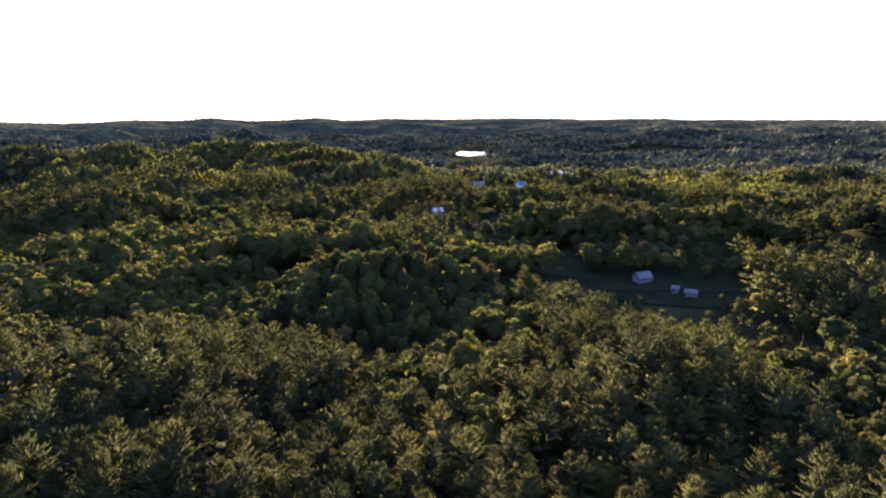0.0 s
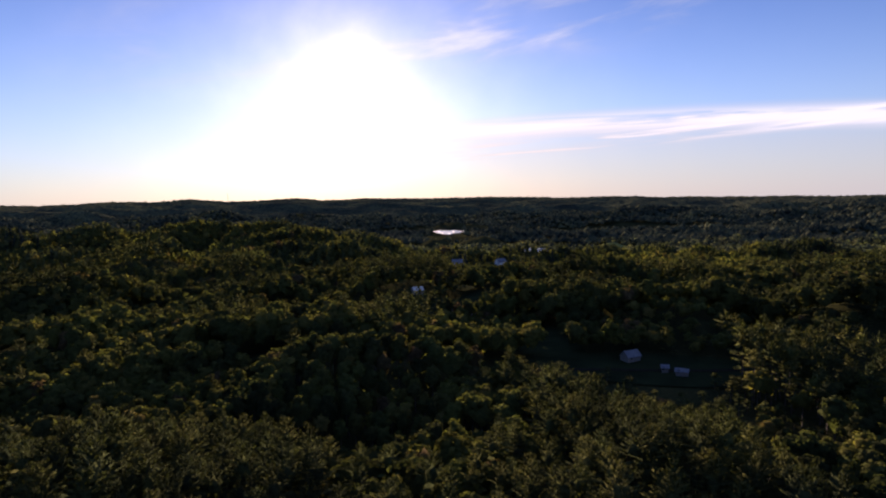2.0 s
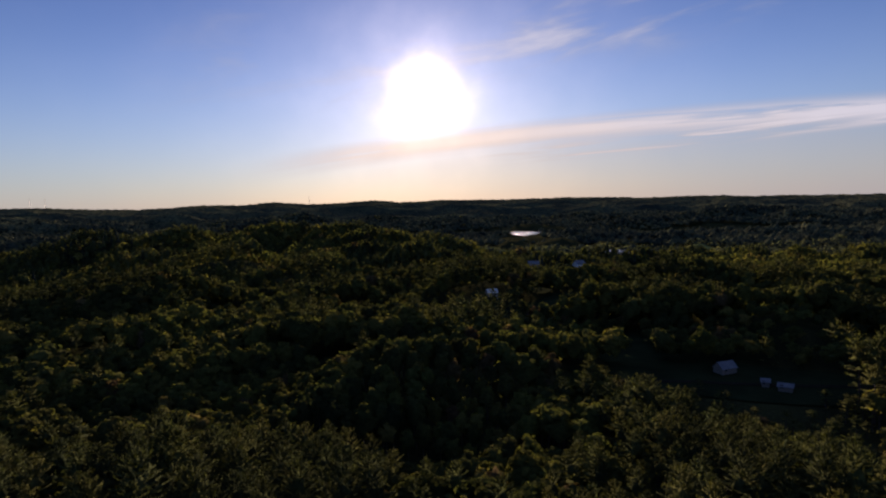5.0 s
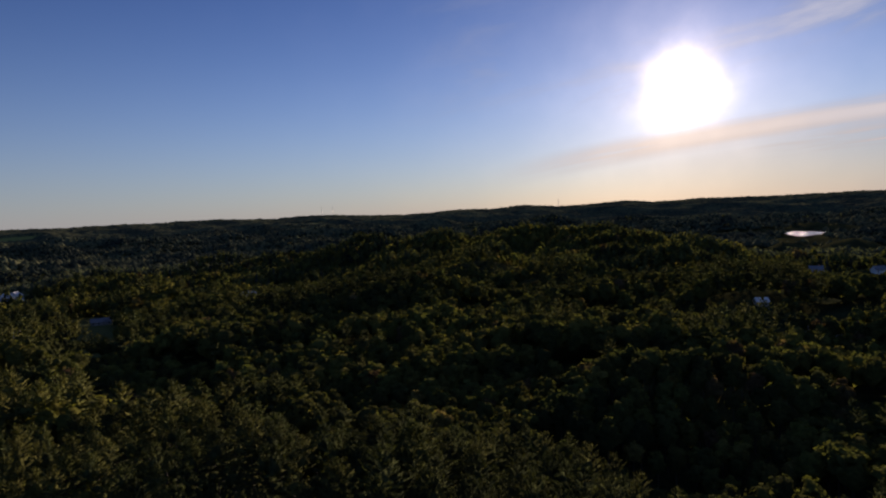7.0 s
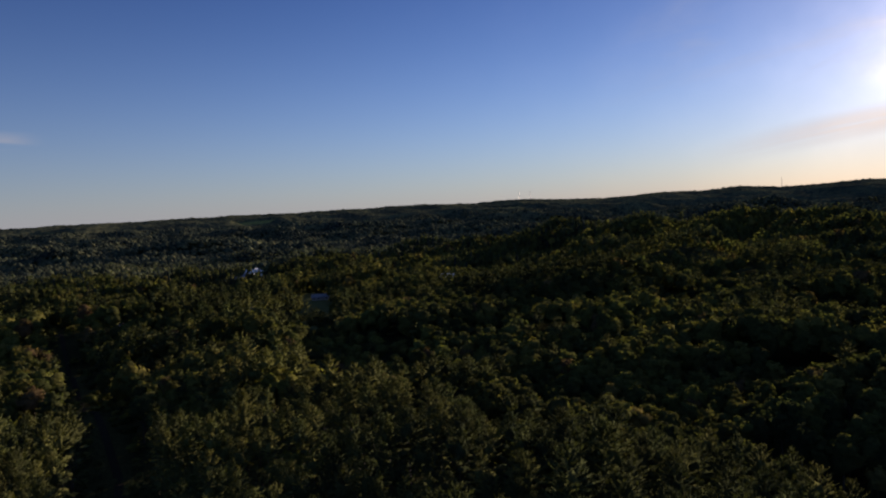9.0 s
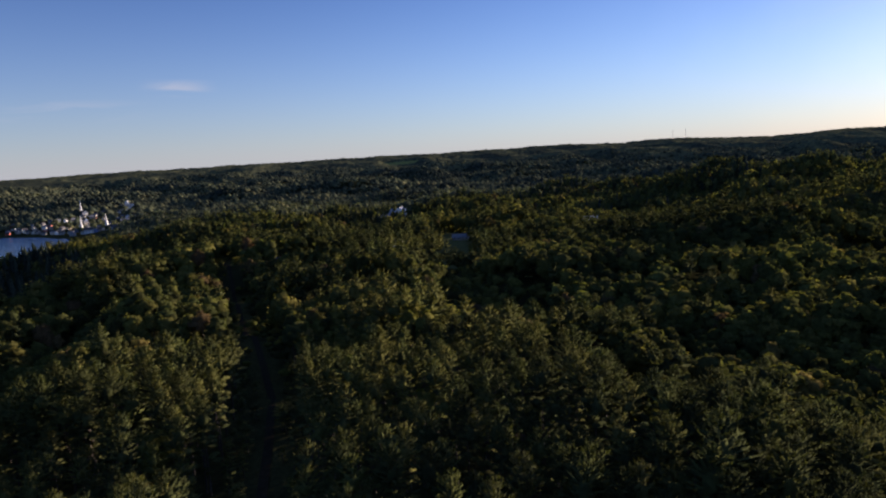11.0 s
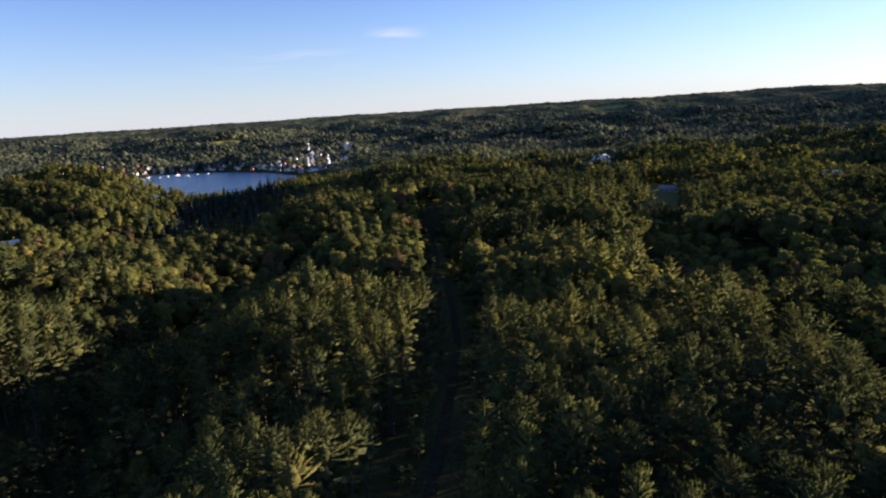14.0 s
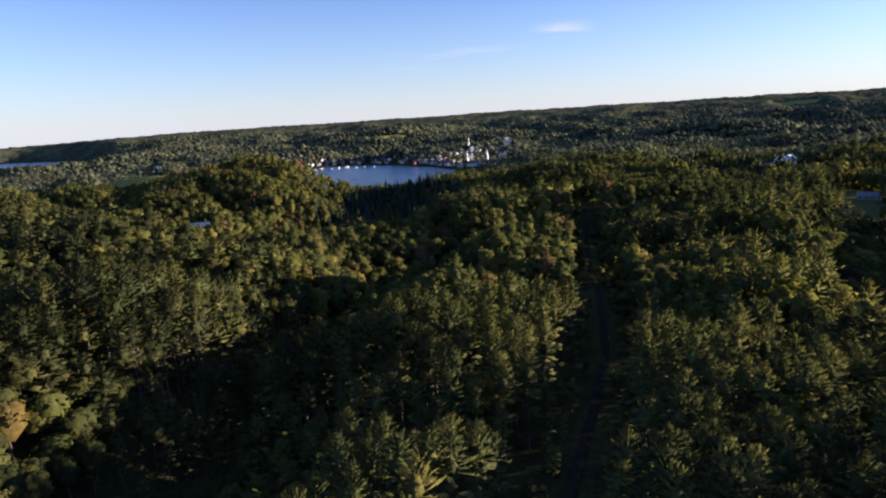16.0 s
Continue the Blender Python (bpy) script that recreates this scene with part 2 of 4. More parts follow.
# trail colour darkened to hold the shade of the cut through the wood
TRAIL = simple_material("shade_dark_trail", (0.013, 0.012, 0.009), (0.026, 0.024, 0.018), 0.9, 1.0, sheen=0.0)
ASPHALT = simple_material("asphalt", (0.045, 0.045, 0.048), (0.075, 0.075, 0.078), 0.5, 0.85)
PALE_WALL = simple_material("white_clapboard", (0.66, 0.66, 0.64), (0.80, 0.80, 0.78), 0.6, 0.7)
CREAM_WALL = simple_material("cream_clapboard", (0.52, 0.48, 0.38), (0.66, 0.61, 0.50), 0.6, 0.7)
RED_WALL = simple_material("red_clapboard", (0.25, 0.05, 0.035), (0.34, 0.08, 0.05), 0.6, 0.7)
BLUE_WALL = simple_material("blue_clapboard", (0.10, 0.16, 0.30), (0.16, 0.23, 0.38), 0.6, 0.7)
GREY_WALL = simple_material("grey_shingle_wall", (0.22, 0.21, 0.20), (0.33, 0.32, 0.30), 0.6, 0.85)
DARK_ROOF = simple_material("dark_shingle_roof", (0.045, 0.045, 0.05), (0.09, 0.09, 0.095), 1.2, 0.9, sheen=0.1)
GREY_ROOF = simple_material("grey_metal_roof", (0.11, 0.12, 0.14), (0.17, 0.18, 0.205), 0.6, 0.9, sheen=0.08)
PALE_ROOF = simple_material("pale_metal_roof", (0.40, 0.42, 0.44), (0.52, 0.53, 0.55), 0.6, 0.8, sheen=0.15)
BRICK = simple_material("chimney_brick", (0.20, 0.08, 0.06), (0.30, 0.13, 0.09), 3.0, 0.9)
STEEL = simple_material("galvanised_steel", (0.28, 0.29, 0.30), (0.40, 0.41, 0.42), 2.0, 0.5, 0.6)
WOOD = simple_material("weathered_timber", (0.14, 0.12, 0.10), (0.26, 0.23, 0.20), 1.5, 0.85)


def glass_material():
    m, N, L, b = material("window_glass", 0.08)
    b.inputs["Base Color"].default_value = (0.02, 0.025, 0.03, 1)
    return m


def water_material():
    m, N, L, b = material("lake_water", 0.22)
    b.inputs["Base Color"].default_value = (0.008, 0.036, 0.095, 1)
    geo = N.new("ShaderNodeNewGeometry")
    st = N.new("ShaderNodeVectorMath")
    st.operation = "MULTIPLY"
    st.inputs[1].default_value = (0.16, 0.34, 1)
    L.new(geo.outputs["Position"], st.inputs[0])
    n = noise_of(N, L, st.outputs[0], 1.0, 4.0, 0.6)
    bump = N.new("ShaderNodeBump")
    bump.inputs["Strength"].default_value, bump.inputs["Distance"].default_value = 1.0, 2.6
    L.new(n, bump.inputs["Height"])
    L.new(bump.outputs[0], b.inputs["Normal"])
    return m


GLASS, WATER = glass_material(), water_material()

# ---- the lie of the land ----
CX, CY = -8.0, 24.0  # middle of the flight
LAKE_Z = -45.0
_wr = random.Random(5)


def wave_set(lam, n=9):
    return [(2 * math.pi / (lam * _wr.uniform(0.7, 1.5)), _wr.uniform(0, math.tau), _wr.uniform(0, math.tau)) for _ in range(n)]


W_BIG, W_MID, W_SMALL, W_STAND, W_HUM = wave_set(900), wave_set(330), wave_set(120), wave_set(42), wave_set(150, 7)


def waves(x, y, ws):
    return sum(np.sin(k * (x * math.cos(a) + y * math.sin(a)) + p) for k, a, p in ws) / math.sqrt(len(ws) / 2)


# skyline: azimuth to the left of +y in degrees, elevation in degrees
SKY_AZ = [-180, -60, -35, -30, -24, -18, -13, -6, -1, 5, 8.8, 11, 13.3, 16.9, 20, 23, 26.7, 30.8, 34, 38, 42.5, 47.5, 51, 58, 63, 68, 73, 77, 82, 86, 91, 96, 100, 106, 115, 122, 126, 140, 180]
SKY_EL = [-0.1, -0.1, -0.1, -0.02, 0.04, 0.20, 0.20, 0.40, 0.34, 0.44, 0.32, 0.55, 0.45, 0.34, 0.60, 0.40, 0.45, 0.20, 0.32, 0.56, 0.38, 0.56, 0.49, 0.40, 0.42, 0.40, 0.35, 0.34, 0.25, 0.27, 0.16, 0.10, 0.03, 0.0, -0.16, -0.43, -0.53, -0.3, -0.1]

# low rises: x, y, height, spread
RISES = [(-345, 112, 8, 38), (-335, 12, -5, 34), (36, 345, -9, 34), (-430, 52, 8, 34), (-860, -400, -12, 70), (-105, 126, 6, 30), (-90, 64, -2, 16), (-620, 142, 9, 42), (-1010, -480, 9, 90), (-138, -64, 12, 28), (-248, 48, 9, 26), (-275, 62, 5, 22), (60, 188, -6, 18), (82, 180, -4, 16), (70, 376, 10, 30), (46, 380, 11, 20), (36, 228, -9, 18), (58, 204, -7, 18), (112, 348, 7, 32), (168, 324, 5, 30), (110, 455, -12, 45), (165, 430, -12, 45), (222, 400, -10, 45),
         (-185, -52, 9, 26), (-235, -68, 4, 30), (-700, -8, 12, 30), (-722, -121, 8, 18), (-712, -165, 23, 66), (-690, -245, 13, 46), (-668, -138, 9, 36), (-670, -70, -8, 60), (-600, -45, -17, 70), (-20, 255, 6, 40), (-15, 172, -9, 38), (-15, 108, -5, 18), (100, 215, -5, 40), (260, 800, 9, 70), (-770, 45, 18, 70), (-1740, 110, 28, 150), (-540, -30, -9, 60), (-820, -70, -8, 70), (-960, -60, -16, 110),
         (-400, -240, 16, 100), (-270, -160, 8, 70), (-200, -75, -4, 40), (-330, 225, 4, 90), (-740, 405, -16, 70), (-330, 130, -12, 45), (-470, -95, -9, 55), (-300, -30, -5, 70), (-330, 880, 40, 130), (-150, 900, 28, 110), (-560, 760, 18, 110),
         (340, 760, 12, 90), (160, 690, -12, 70), (60, 1350, -14, 260), (40, 800, -14, 110), (440, 740, -6, 120), (-190, 290, 12, 60), (150, 480, 10, 80), (300, 430, 5, 80), (-40, 105, 4, 25)]
# level ground under buildings: x, y, height, radius
PADS = [(-1800, 178, -22, 45), (-452, 323, -5.5, 45), (-380, 275, -9, 40), (-441, 464, -6, 22), (-905, 488, -29, 60), (-434, 160, -5, 16), (-505, -165, -15, 26), (28, 412, -8, 25), (42, 772, -14, 30)]
# lakes: x, y, half length, half width, turn in degrees, level
LAKES = [(-1255, -165, 400, 215, 18, LAKE_Z), (-2560, -1860, 700, 330, 38, LAKE_Z), (84, 2000, 44, 120, 0, -28.0), (203, 1124, 23, 46, 0, -22.0)]
# low, treeless shores
SHORE_GAPS = [(-1335, 98, 58, 52, 0), (76, 1780, 72, 190, 3), (184, 1010, 36, 112, 10)]


FIELD = (88, 260, 76, 42, -67)  # the shaded field with the barn


def in_ellipse(x, y, e):
    a = radians(e[4])
    dx, dy = x - e[0], y - e[1]
    u, v = dx * math.cos(a) + dy * math.sin(a), -dx * math.sin(a) + dy * math.cos(a)
    return np.sqrt((u / e[2]) ** 2 + (v / e[3]) ** 2)


def seg_dist(x, y, pts):
    best = np.full(np.shape(x), 1e9)
    for (ax, ay), (bx, by) in zip(pts, pts[1:]):
        dx, dy = bx - ax, by - ay
        t = np.clip(((x - ax) * dx + (y - ay) * dy) / (dx * dx + dy * dy), 0, 1)
        best = np.minimum(best, np.hypot(x - ax - t * dx, y - ay - t * dy))
    return best


def smooth(t):
    t = np.clip(t, 0, 1)
    return t * t * (3 - 2 * t)


GULLY = [(-85, -38), (-104, -26), (-128, -16), (-155, -12), (-208, -9), (-268, 6), (-322, 28)]  # shaded gully along the pine ridge
HOLLOW = [(-495, -255), (-470, -165), (-455, -100), (-492, -50), (-552, -15)]  # hollow at the foot of the western hill


def land(x, y):
    x, y = np.asarray(x, float), np.asarray(y, float)
    r = np.hypot(x - CX, y - CY)
    az = np.degrees(np.arctan2(-(x - CX), y - CY))
    crest = 66.0 + 4000 * np.tan(np.radians(np.interp(az, SKY_AZ, SKY_EL))) - 12
    z = np.interp(r, [0, 300, 500, 800, 1150, 1450, 2000, 2600, 3300], [0, -2, -7, -20, -33, -42, -42, -18, 12])
    up = smooth((r - 3000) / 1000.0)
    amp = np.interp(r, [0, 150, 300, 500, 900, 1800, 3000, 3500, 3900], [0.0, 0.5, 1.5, 3.0, 6.0, 12.0, 16.0, 9.0, 1.5])
    z = z + amp * (0.6 * waves(x, y, W_MID) + 0.6 * waves(x, y, W_BIG))
    # rounded hummocks with sharp creases between them
    z = z + np.interp(r, [95, 190, 400, 900, 2000, 2600, 3300, 3800], [0.0, 4.5, 8.0, 9.5, 8.0, 2.5, 2.0, 1.0]) * (np.abs(waves(x, y, W_HUM)) - 0.8) * smooth((in_ellipse(x, y, FIELD) - 0.85) / 0.5) * (0.25 + 0.75 * smooth((np.hypot(x + 290, y + 150) - 90) / 120))
    for rx, ry, h, s in RISES:
        z = z + h * np.exp(-((x - rx) ** 2 + (y - ry) ** 2) / (2 * s * s))
    z = z - 17 * np.exp(-(seg_dist(x, y, GULLY) / 27.0) ** 2)
    z = z - 28 * np.exp(-(seg_dist(x, y, HOLLOW) / 62.0) ** 2)
    z = z * (1 - up) + crest * up
    z = z - smooth((r - 4150) / 900.0) * 45
    for px, py, pz, pr in PADS:
        k = smooth(1.7 - np.hypot(x - px, y - py) / pr)
        z = z * (1 - k) + pz * k
    z = np.maximum(z, LAKE_Z + 3 + 0.15 * (z - LAKE_Z))
    for e in LAKES:
        d = in_ellipse(x, y, e)
        k = smooth((1.55 - d) / 0.5)
        z = z * (1 - k) + (e[5] + 1.5 - 5.0 * smooth((1.06 - d) / 0.10)) * k
    return z


def land1(x, y):
    return float(land(np.array([x]), np.array([y]))[0])


# ---- clearings: open (no trees) and low (young growth) ----
RAIL_TRAIL = [(-60, 38), (-116, 60), (-148, 71), (-187, 83), (-266, 97), (-321, 106), (-373, 115), (-520, 140)]
LANE = [(36, 262), (75, 261), (100, 258), (150, 250)]
WEST_ROAD = [(-440, -120), (-490, -165), (-520, -190), (-600, -330)]
OPEN_ELLIPSES = [(92, 262, 46, 15, -17), (58, 318, 42, 11, 95), (-432, 303, 66, 15, -23), (-372, 268, 26, 9, -23), (30, 445, 34, 20, 0), (60, 770, 70, 26, 10), (-30, 655, 40, 12, 0),
                 (-438, 466, 22, 14, 0), (-880, 478, 80, 36, -27), (-442, 160, 16, 12, 0), (-1010, -480, 150, 50, 28), (-2560, -200, 130, 50, 90),
                 (430, 1300, 200, 60, -10), (700, 1180, 160, 50, -25), (520, 1000, 110, 36, -20), (-1690, 980, 110, 40, 60), (-1480, 2400, 160, 60, 30), (-3098, 1667, 120, 60, 62), (-3420, 700, 110, 50, 80), (-3350, -330, 130, 50, 100), (-2250, 2760, 120, 50, 40), (-660, 3050, 140, 60, 0)]
# houses: x, y, turn, length, width, wall height, wall, roof, label
HOUSES = [
    (89, 273, 25, 7.0, 5.0, 2.1, "TIMBER_WALL", "GREY_ROOF", "weathered timber barn with grey metal roof in the shaded field"),
    (98, 257, -20, 2.6, 2.2, 1.9, "TIMBER_WALL", "GREY_ROOF", "small weathered timber shed beside the barn"),
    (103, 252, -30, 4.6, 2.3, 1.8, "TIMBER_WALL", "GREY_ROOF", "long weathered farm shed at the field's edge"),
    (28, 408, 10, 9, 6, 3.0, "GREY_WALL", "GREY_ROOF", "long white house with grey roof in a clearing"),
    (15, 410, 70, 6, 5, 3.5, "CREAM_WALL", "DARK_ROOF", "cream gabled house with dark roof"),
    (38, 424, -10, 7, 5, 3.5, "GREY_WALL", "GREY_ROOF", "white gabled house in a clearing"),
    (42, 772, 0, 13, 9, 6, "BLUE_WALL", "GREY_ROOF", "blue-grey country house with tall gables"),
    (98, 790, 30, 12, 9, 5, "PALE_WALL", "GREY_ROOF", "white house among trees on the rise"),
    (-31, 668, 0, 14, 8, 3.5, "GREY_WALL", "PALE_ROOF", "long low building with pale roof"),
    (-5, 450, 20, 7, 5, 3, "GREY_WALL", "PALE_ROOF", "small house with pale metal roof"),
    (-281, 719, 40, 12, 9, 6, "PALE_WALL", "DARK_ROOF", "white gabled house below a wooded hill"),
    (480, 1190, 10, 14, 10, 6, "PALE_WALL", "GREY_ROOF", "white farmhouse at a far field"),
    (540, 1210, -20, 18, 11, 5, "BLUE_WALL", "DARK_ROOF", "far blue-grey farm building"),
    (430, 1215, 35, 12, 9, 6, "PALE_WALL", "DARK_ROOF", "white farmhouse among far trees"),
    (820, 1290, 0, 14, 10, 6, "PALE_WALL", "GREY_ROOF", "white house at the end of far fields"),
    (-452, 323, 57, 14, 6, 2.3, "GREY_WALL", "GREY_ROOF", "long grey hall with ribbed metal roof in a glade"),
    (-441, 464, 60, 13, 8, 4.5, "PALE_WALL", "PALE_ROOF", "white gabled house catching the sun"),
    (-515, 296, 20, 9, 7, 5, "PALE_WALL", "DARK_ROOF", "white cottage at the glade's edge"),
    (-560, 262, 60, 8, 7, 4.5, "RED_WALL", "DARK_ROOF", "small red cottage under tall trees"),
    (-434, 160, 30, 9, 7, 4.5, "BLUE_WALL", "DARK_ROOF", "blue gabled house half hidden by trees"),
    (-463, 542, 40, 9, 7, 5.5, "PALE_WALL", "DARK_ROOF", "narrow white gabled house among crowns"),
    (-638, 684, 20, 12, 8, 4, "PALE_WALL", "GREY_ROOF", "pale house deep in the wooded valley"),
    (-1612, -722, 70, 12, 9, 6, "PALE_WALL", "DARK_ROOF", "white gabled house on the far ridge"),
    (-1542, 152, 95, 24, 12, 6, "GREY_WALL", "GREY_ROOF", "large grey-roofed hall at the town's edge"),
    (-1340, -770, 20, 26, 12, 7, "PALE_WALL", "PALE_ROOF", "large white building on the western ridge"),
    (-1370, -740, 0, 16, 10, 6, "PALE_WALL", "GREY_ROOF", "white house on the western ridge"),
    (-1480, -760, 10, 14, 9, 6, "PALE_WALL", "DARK_ROOF", "white house among western trees"),
    (-1620, -770, 30, 14, 10, 6, "PALE_WALL", "GREY_ROOF", "white house among western trees"),
    (-1085, -478, 75, 12, 8, 6, "PALE_WALL", "DARK_ROOF", "white gabled farmhouse beside a hay field"),
    (-1100, -590, 15, 12, 8, 4, "RED_WALL", "DARK_ROOF", "red barn beside a hay field"),
    (-512, -166, 113, 18, 6, 4.2, "RED_WALL", "PALE_ROOF", "long low shed with pale roof in the hollow"),
    (-402, -112, 60, 9, 5, 2.6, "RED_WALL", "GREY_ROOF", "low red-brown building beside the road"),
    (-244, -50, 20, 9, 7, 3.5, "BLUE_WALL", "GREY_ROOF", "blue-grey cottage under the pines"),
]


def town_plots():
    """House plots round the far shore of the harbour."""
    g = random.Random(77)
    e = LAKES[0]
    out = []
    t = radians(e[4])
    walls = ["PALE_WALL", "PALE_WALL", "CREAM_WALL", "CREAM_WALL", "GREY_WALL", "RED_WALL", "BLUE_WALL", "GREY_WALL", "GREY_WALL", "GREY_WALL"]
    roofs = ["DARK_ROOF", "DARK_ROOF", "DARK_ROOF", "GREY_ROOF"]

    def add(x, y, gap, most):
        if len(out) < most and in_ellipse(x, y, e) > 1.12 and all(math.hypot(x - p[0], y - p[1]) > gap for p in out):
            out.append((x, y, g.uniform(0, 180), g.uniform(6.5, 11), g.uniform(5.5, 7.5), g.uniform(3.2, 5.4), g.choice(walls), g.choice(roofs), ""))

    for k in range(420):
        a, d = radians(g.uniform(100, 262)), g.choice([1.14, 1.18, 1.24, 1.31, 1.39]) + g.uniform(-0.02, 0.03)
        u, v = d * e[2] * math.cos(a), d * e[3] * math.sin(a)
        add(e[0] + u * math.cos(t) - v * math.sin(t), e[1] + u * math.sin(t) + v * math.cos(t), 13, 130)
    for k in range(300):  # houses round the churches
        add(g.gauss(-1600, 95), g.gauss(100, 55), 15, 205)
    return out


TOWN = town_plots()
LANDMARKS = [(-918, 506), (-892, 470), (-930, 523), (-880, 453), (-905, 488), (-1690, 76), (-1395, 74), (-1400, 116), (-1800, 178)]  # the institute, the churches and the domed hall
# young growth: strips (points, half width) and ellipses, with the least and most height
LOW_STRIPS = [(GULLY[1:6], 9, 0.40, 0.60), ([(-300, 25), (-345, 45), (-300, 80)], 18, 0.40, 0.60), ([(-345, 245), (-285, 208)], 17, 0.40, 0.60), ([(-190, 155), (-136, 152), (-100, 148)], 6, 0.40, 0.60),
              ([(-330, 150), (-290, 170)], 12, 0.40, 0.60), ([(77, 309), (119, 296), (159, 277), (195, 244)], 26, 0.50, 0.66), (RAIL_TRAIL, 9.5, 0.20, 0.34)]
LOW_ELLIPSES = [(138, 300, 55, 22, -25, 0.40, 0.55), (-212, 182, 40, 25, -20, 0.40, 0.60), (88, 200, 40, 26, -67, 0.24, 0.42), (78, 234, 40, 20, -17, 0.22, 0.36), (-160, 245, 22, 14, 0, 0.40, 0.60),
                (-95, 255, 20, 12, 20, 0.40, 0.60), (-262, 195, 18, 12, 10, 0.40, 0.60)]


def trees_allowed(x, y):
    ok = np.ones(np.shape(x), bool)
    for e in OPEN_ELLIPSES:
        ok &= in_ellipse(x, y, e) > 1.0
    for e in LAKES:
        ok &= in_ellipse(x, y, e) > 1.10
    ok &= (in_ellipse(x, y, LAKES[0]) > 1.19) | (x > LAKES[0][0] + 40)  # the town's waterfront
    for e in SHORE_GAPS:
        ok &= in_ellipse(x, y, e) > 1.0
    ok &= seg_dist(x, y, RAIL_TRAIL) > 3.2
    ok &= seg_dist(x, y, LANE) > 5
    for h in HOUSES + TOWN + LANDMARKS:
        r = math.hypot(h[0], h[1])
        back = min(45.0, 14 + r * 0.028)
        ok &= seg_dist(x, y, [(h[0], h[1]), (h[0] * (1 - back / r), h[1] * (1 - back / r))]) > (9.0 if r < 900 else 6.5)
    ok &= seg_dist(x, y, WEST_ROAD) > 6
    return ok


def low_growth(x, y, g):
    """Share of the full height that young growth reaches; 1 elsewhere."""
    share = np.ones(np.shape(x))
    for d, lo, hi in [(in_ellipse(x, y, e), e[5], e[6]) for e in LOW_ELLIPSES] + [(seg_dist(x, y, pts) / w, lo, hi) for pts, w, lo, hi in LOW_STRIPS]:
        share = np.where(d < 1.0, np.minimum(share, g.uniform(lo, hi, x.size)), share)
    return share


def mesh_from(name, verts, faces, mat, smooth_shade=False, normals=None, tones=None):
    """A mesh from arrays: verts (n, 3), faces (m, 3 or 4); tones: one random number a tree, at its vertices."""
    me = bpy.data.meshes.new(name)
    verts, faces = np.asarray(verts, np.float32), np.asarray(faces, np.int32)
    k = faces.shape[1]
    me.vertices.add(len(verts))
    me.vertices.foreach_set("co", verts.ravel())
    me.loops.add(faces.size)
    me.loops.foreach_set("vertex_index", faces.ravel())
    me.polygons.add(len(faces))
    me.polygons.foreach_set("loop_start", np.arange(0, faces.size, k, dtype=np.int32))
    me.polygons.foreach_set("loop_total", np.full(len(faces), k, np.int32))
    me.polygons.foreach_set("use_smooth", np.full(len(faces), smooth_shade, bool))
    me.materials.append(mat)
    me.update(calc_edges=True)
    if tones is not None:
        me.attributes.new("tree_tone", "FLOAT", "POINT").data.foreach_set("value", np.asarray(tones, np.float32))
    if normals is not None:
        me.normals_split_custom_set_from_vertices(np.asarray(normals, np.float32))
    return me


def part(name, me, parent, label=""):
    ob = new(name, me)
    ob.parent = parent
    return tagged(ob, label)


# ---- ground ----
def polar_grid(radii, angles, closed):
    R, A = np.meshgrid(radii, angles, indexing="ij")
    x, y = CX - R * np.sin(A), CY + R * np.cos(A)
    nr, na = R.shape
    i = np.arange(nr * na).reshape(nr, na)
    a, b = i[:-1], i[1:]
    if closed:
        f = np.stack([a, np.roll(a, -1, 1), np.roll(b, -1, 1), b], -1)
    else:
        f = np.stack([a[:, :-1], a[:, 1:], b[:, 1:], b[:, :-1]], -1)
    return x.ravel(), y.ravel(), f.reshape(-1, 4)


def build_ground():
    radii = np.concatenate([np.linspace(1, 600, 60), np.geomspace(614, 5600, 90)])
    x, y, f = polar_grid(radii, np.linspace(0, math.tau, 300, endpoint=False), True)
    z = land(x, y)
    tagged(new("ground", mesh_from("ground", np.stack([x, y, z], 1), f, GROUND, True)), "dark forest floor of rolling wooded hills", "ground", kind="structure")


def patch_ellipse(name, e, mat, lift, label, category):
    """A sheet laid on the land over an ellipse."""
    rr, aa = np.linspace(0.02, 1.04 if math.hypot(e[0], e[1]) > 950 else 1.35, 14), np.linspace(0, math.tau, 48, endpoint=False)
    R, A = np.meshgrid(rr, aa, indexing="ij")
    wob = 1 + 0.05 * np.sin(3 * A + e[0]) + 0.04 * np.sin(5 * A + e[1])
    u, v = R * wob * e[2] * np.cos(A), R * wob * e[3] * np.sin(A)
    t = radians(e[4])
    x, y = e[0] + u * math.cos(t) - v * math.sin(t), e[1] + u * math.sin(t) + v * math.cos(t)
    i = np.arange(R.size).reshape(R.shape)
    f = np.stack([i[:-1], np.roll(i[:-1], -1, 1), np.roll(i[1:], -1, 1), i[1:]], -1).reshape(-1, 4)
    z = land(x.ravel(), y.ravel()) + lift
    return tagged(new(name, mesh_from(name, np.stack([x.ravel(), y.ravel(), z], 1), f, mat, True)), label, category, kind="structure")


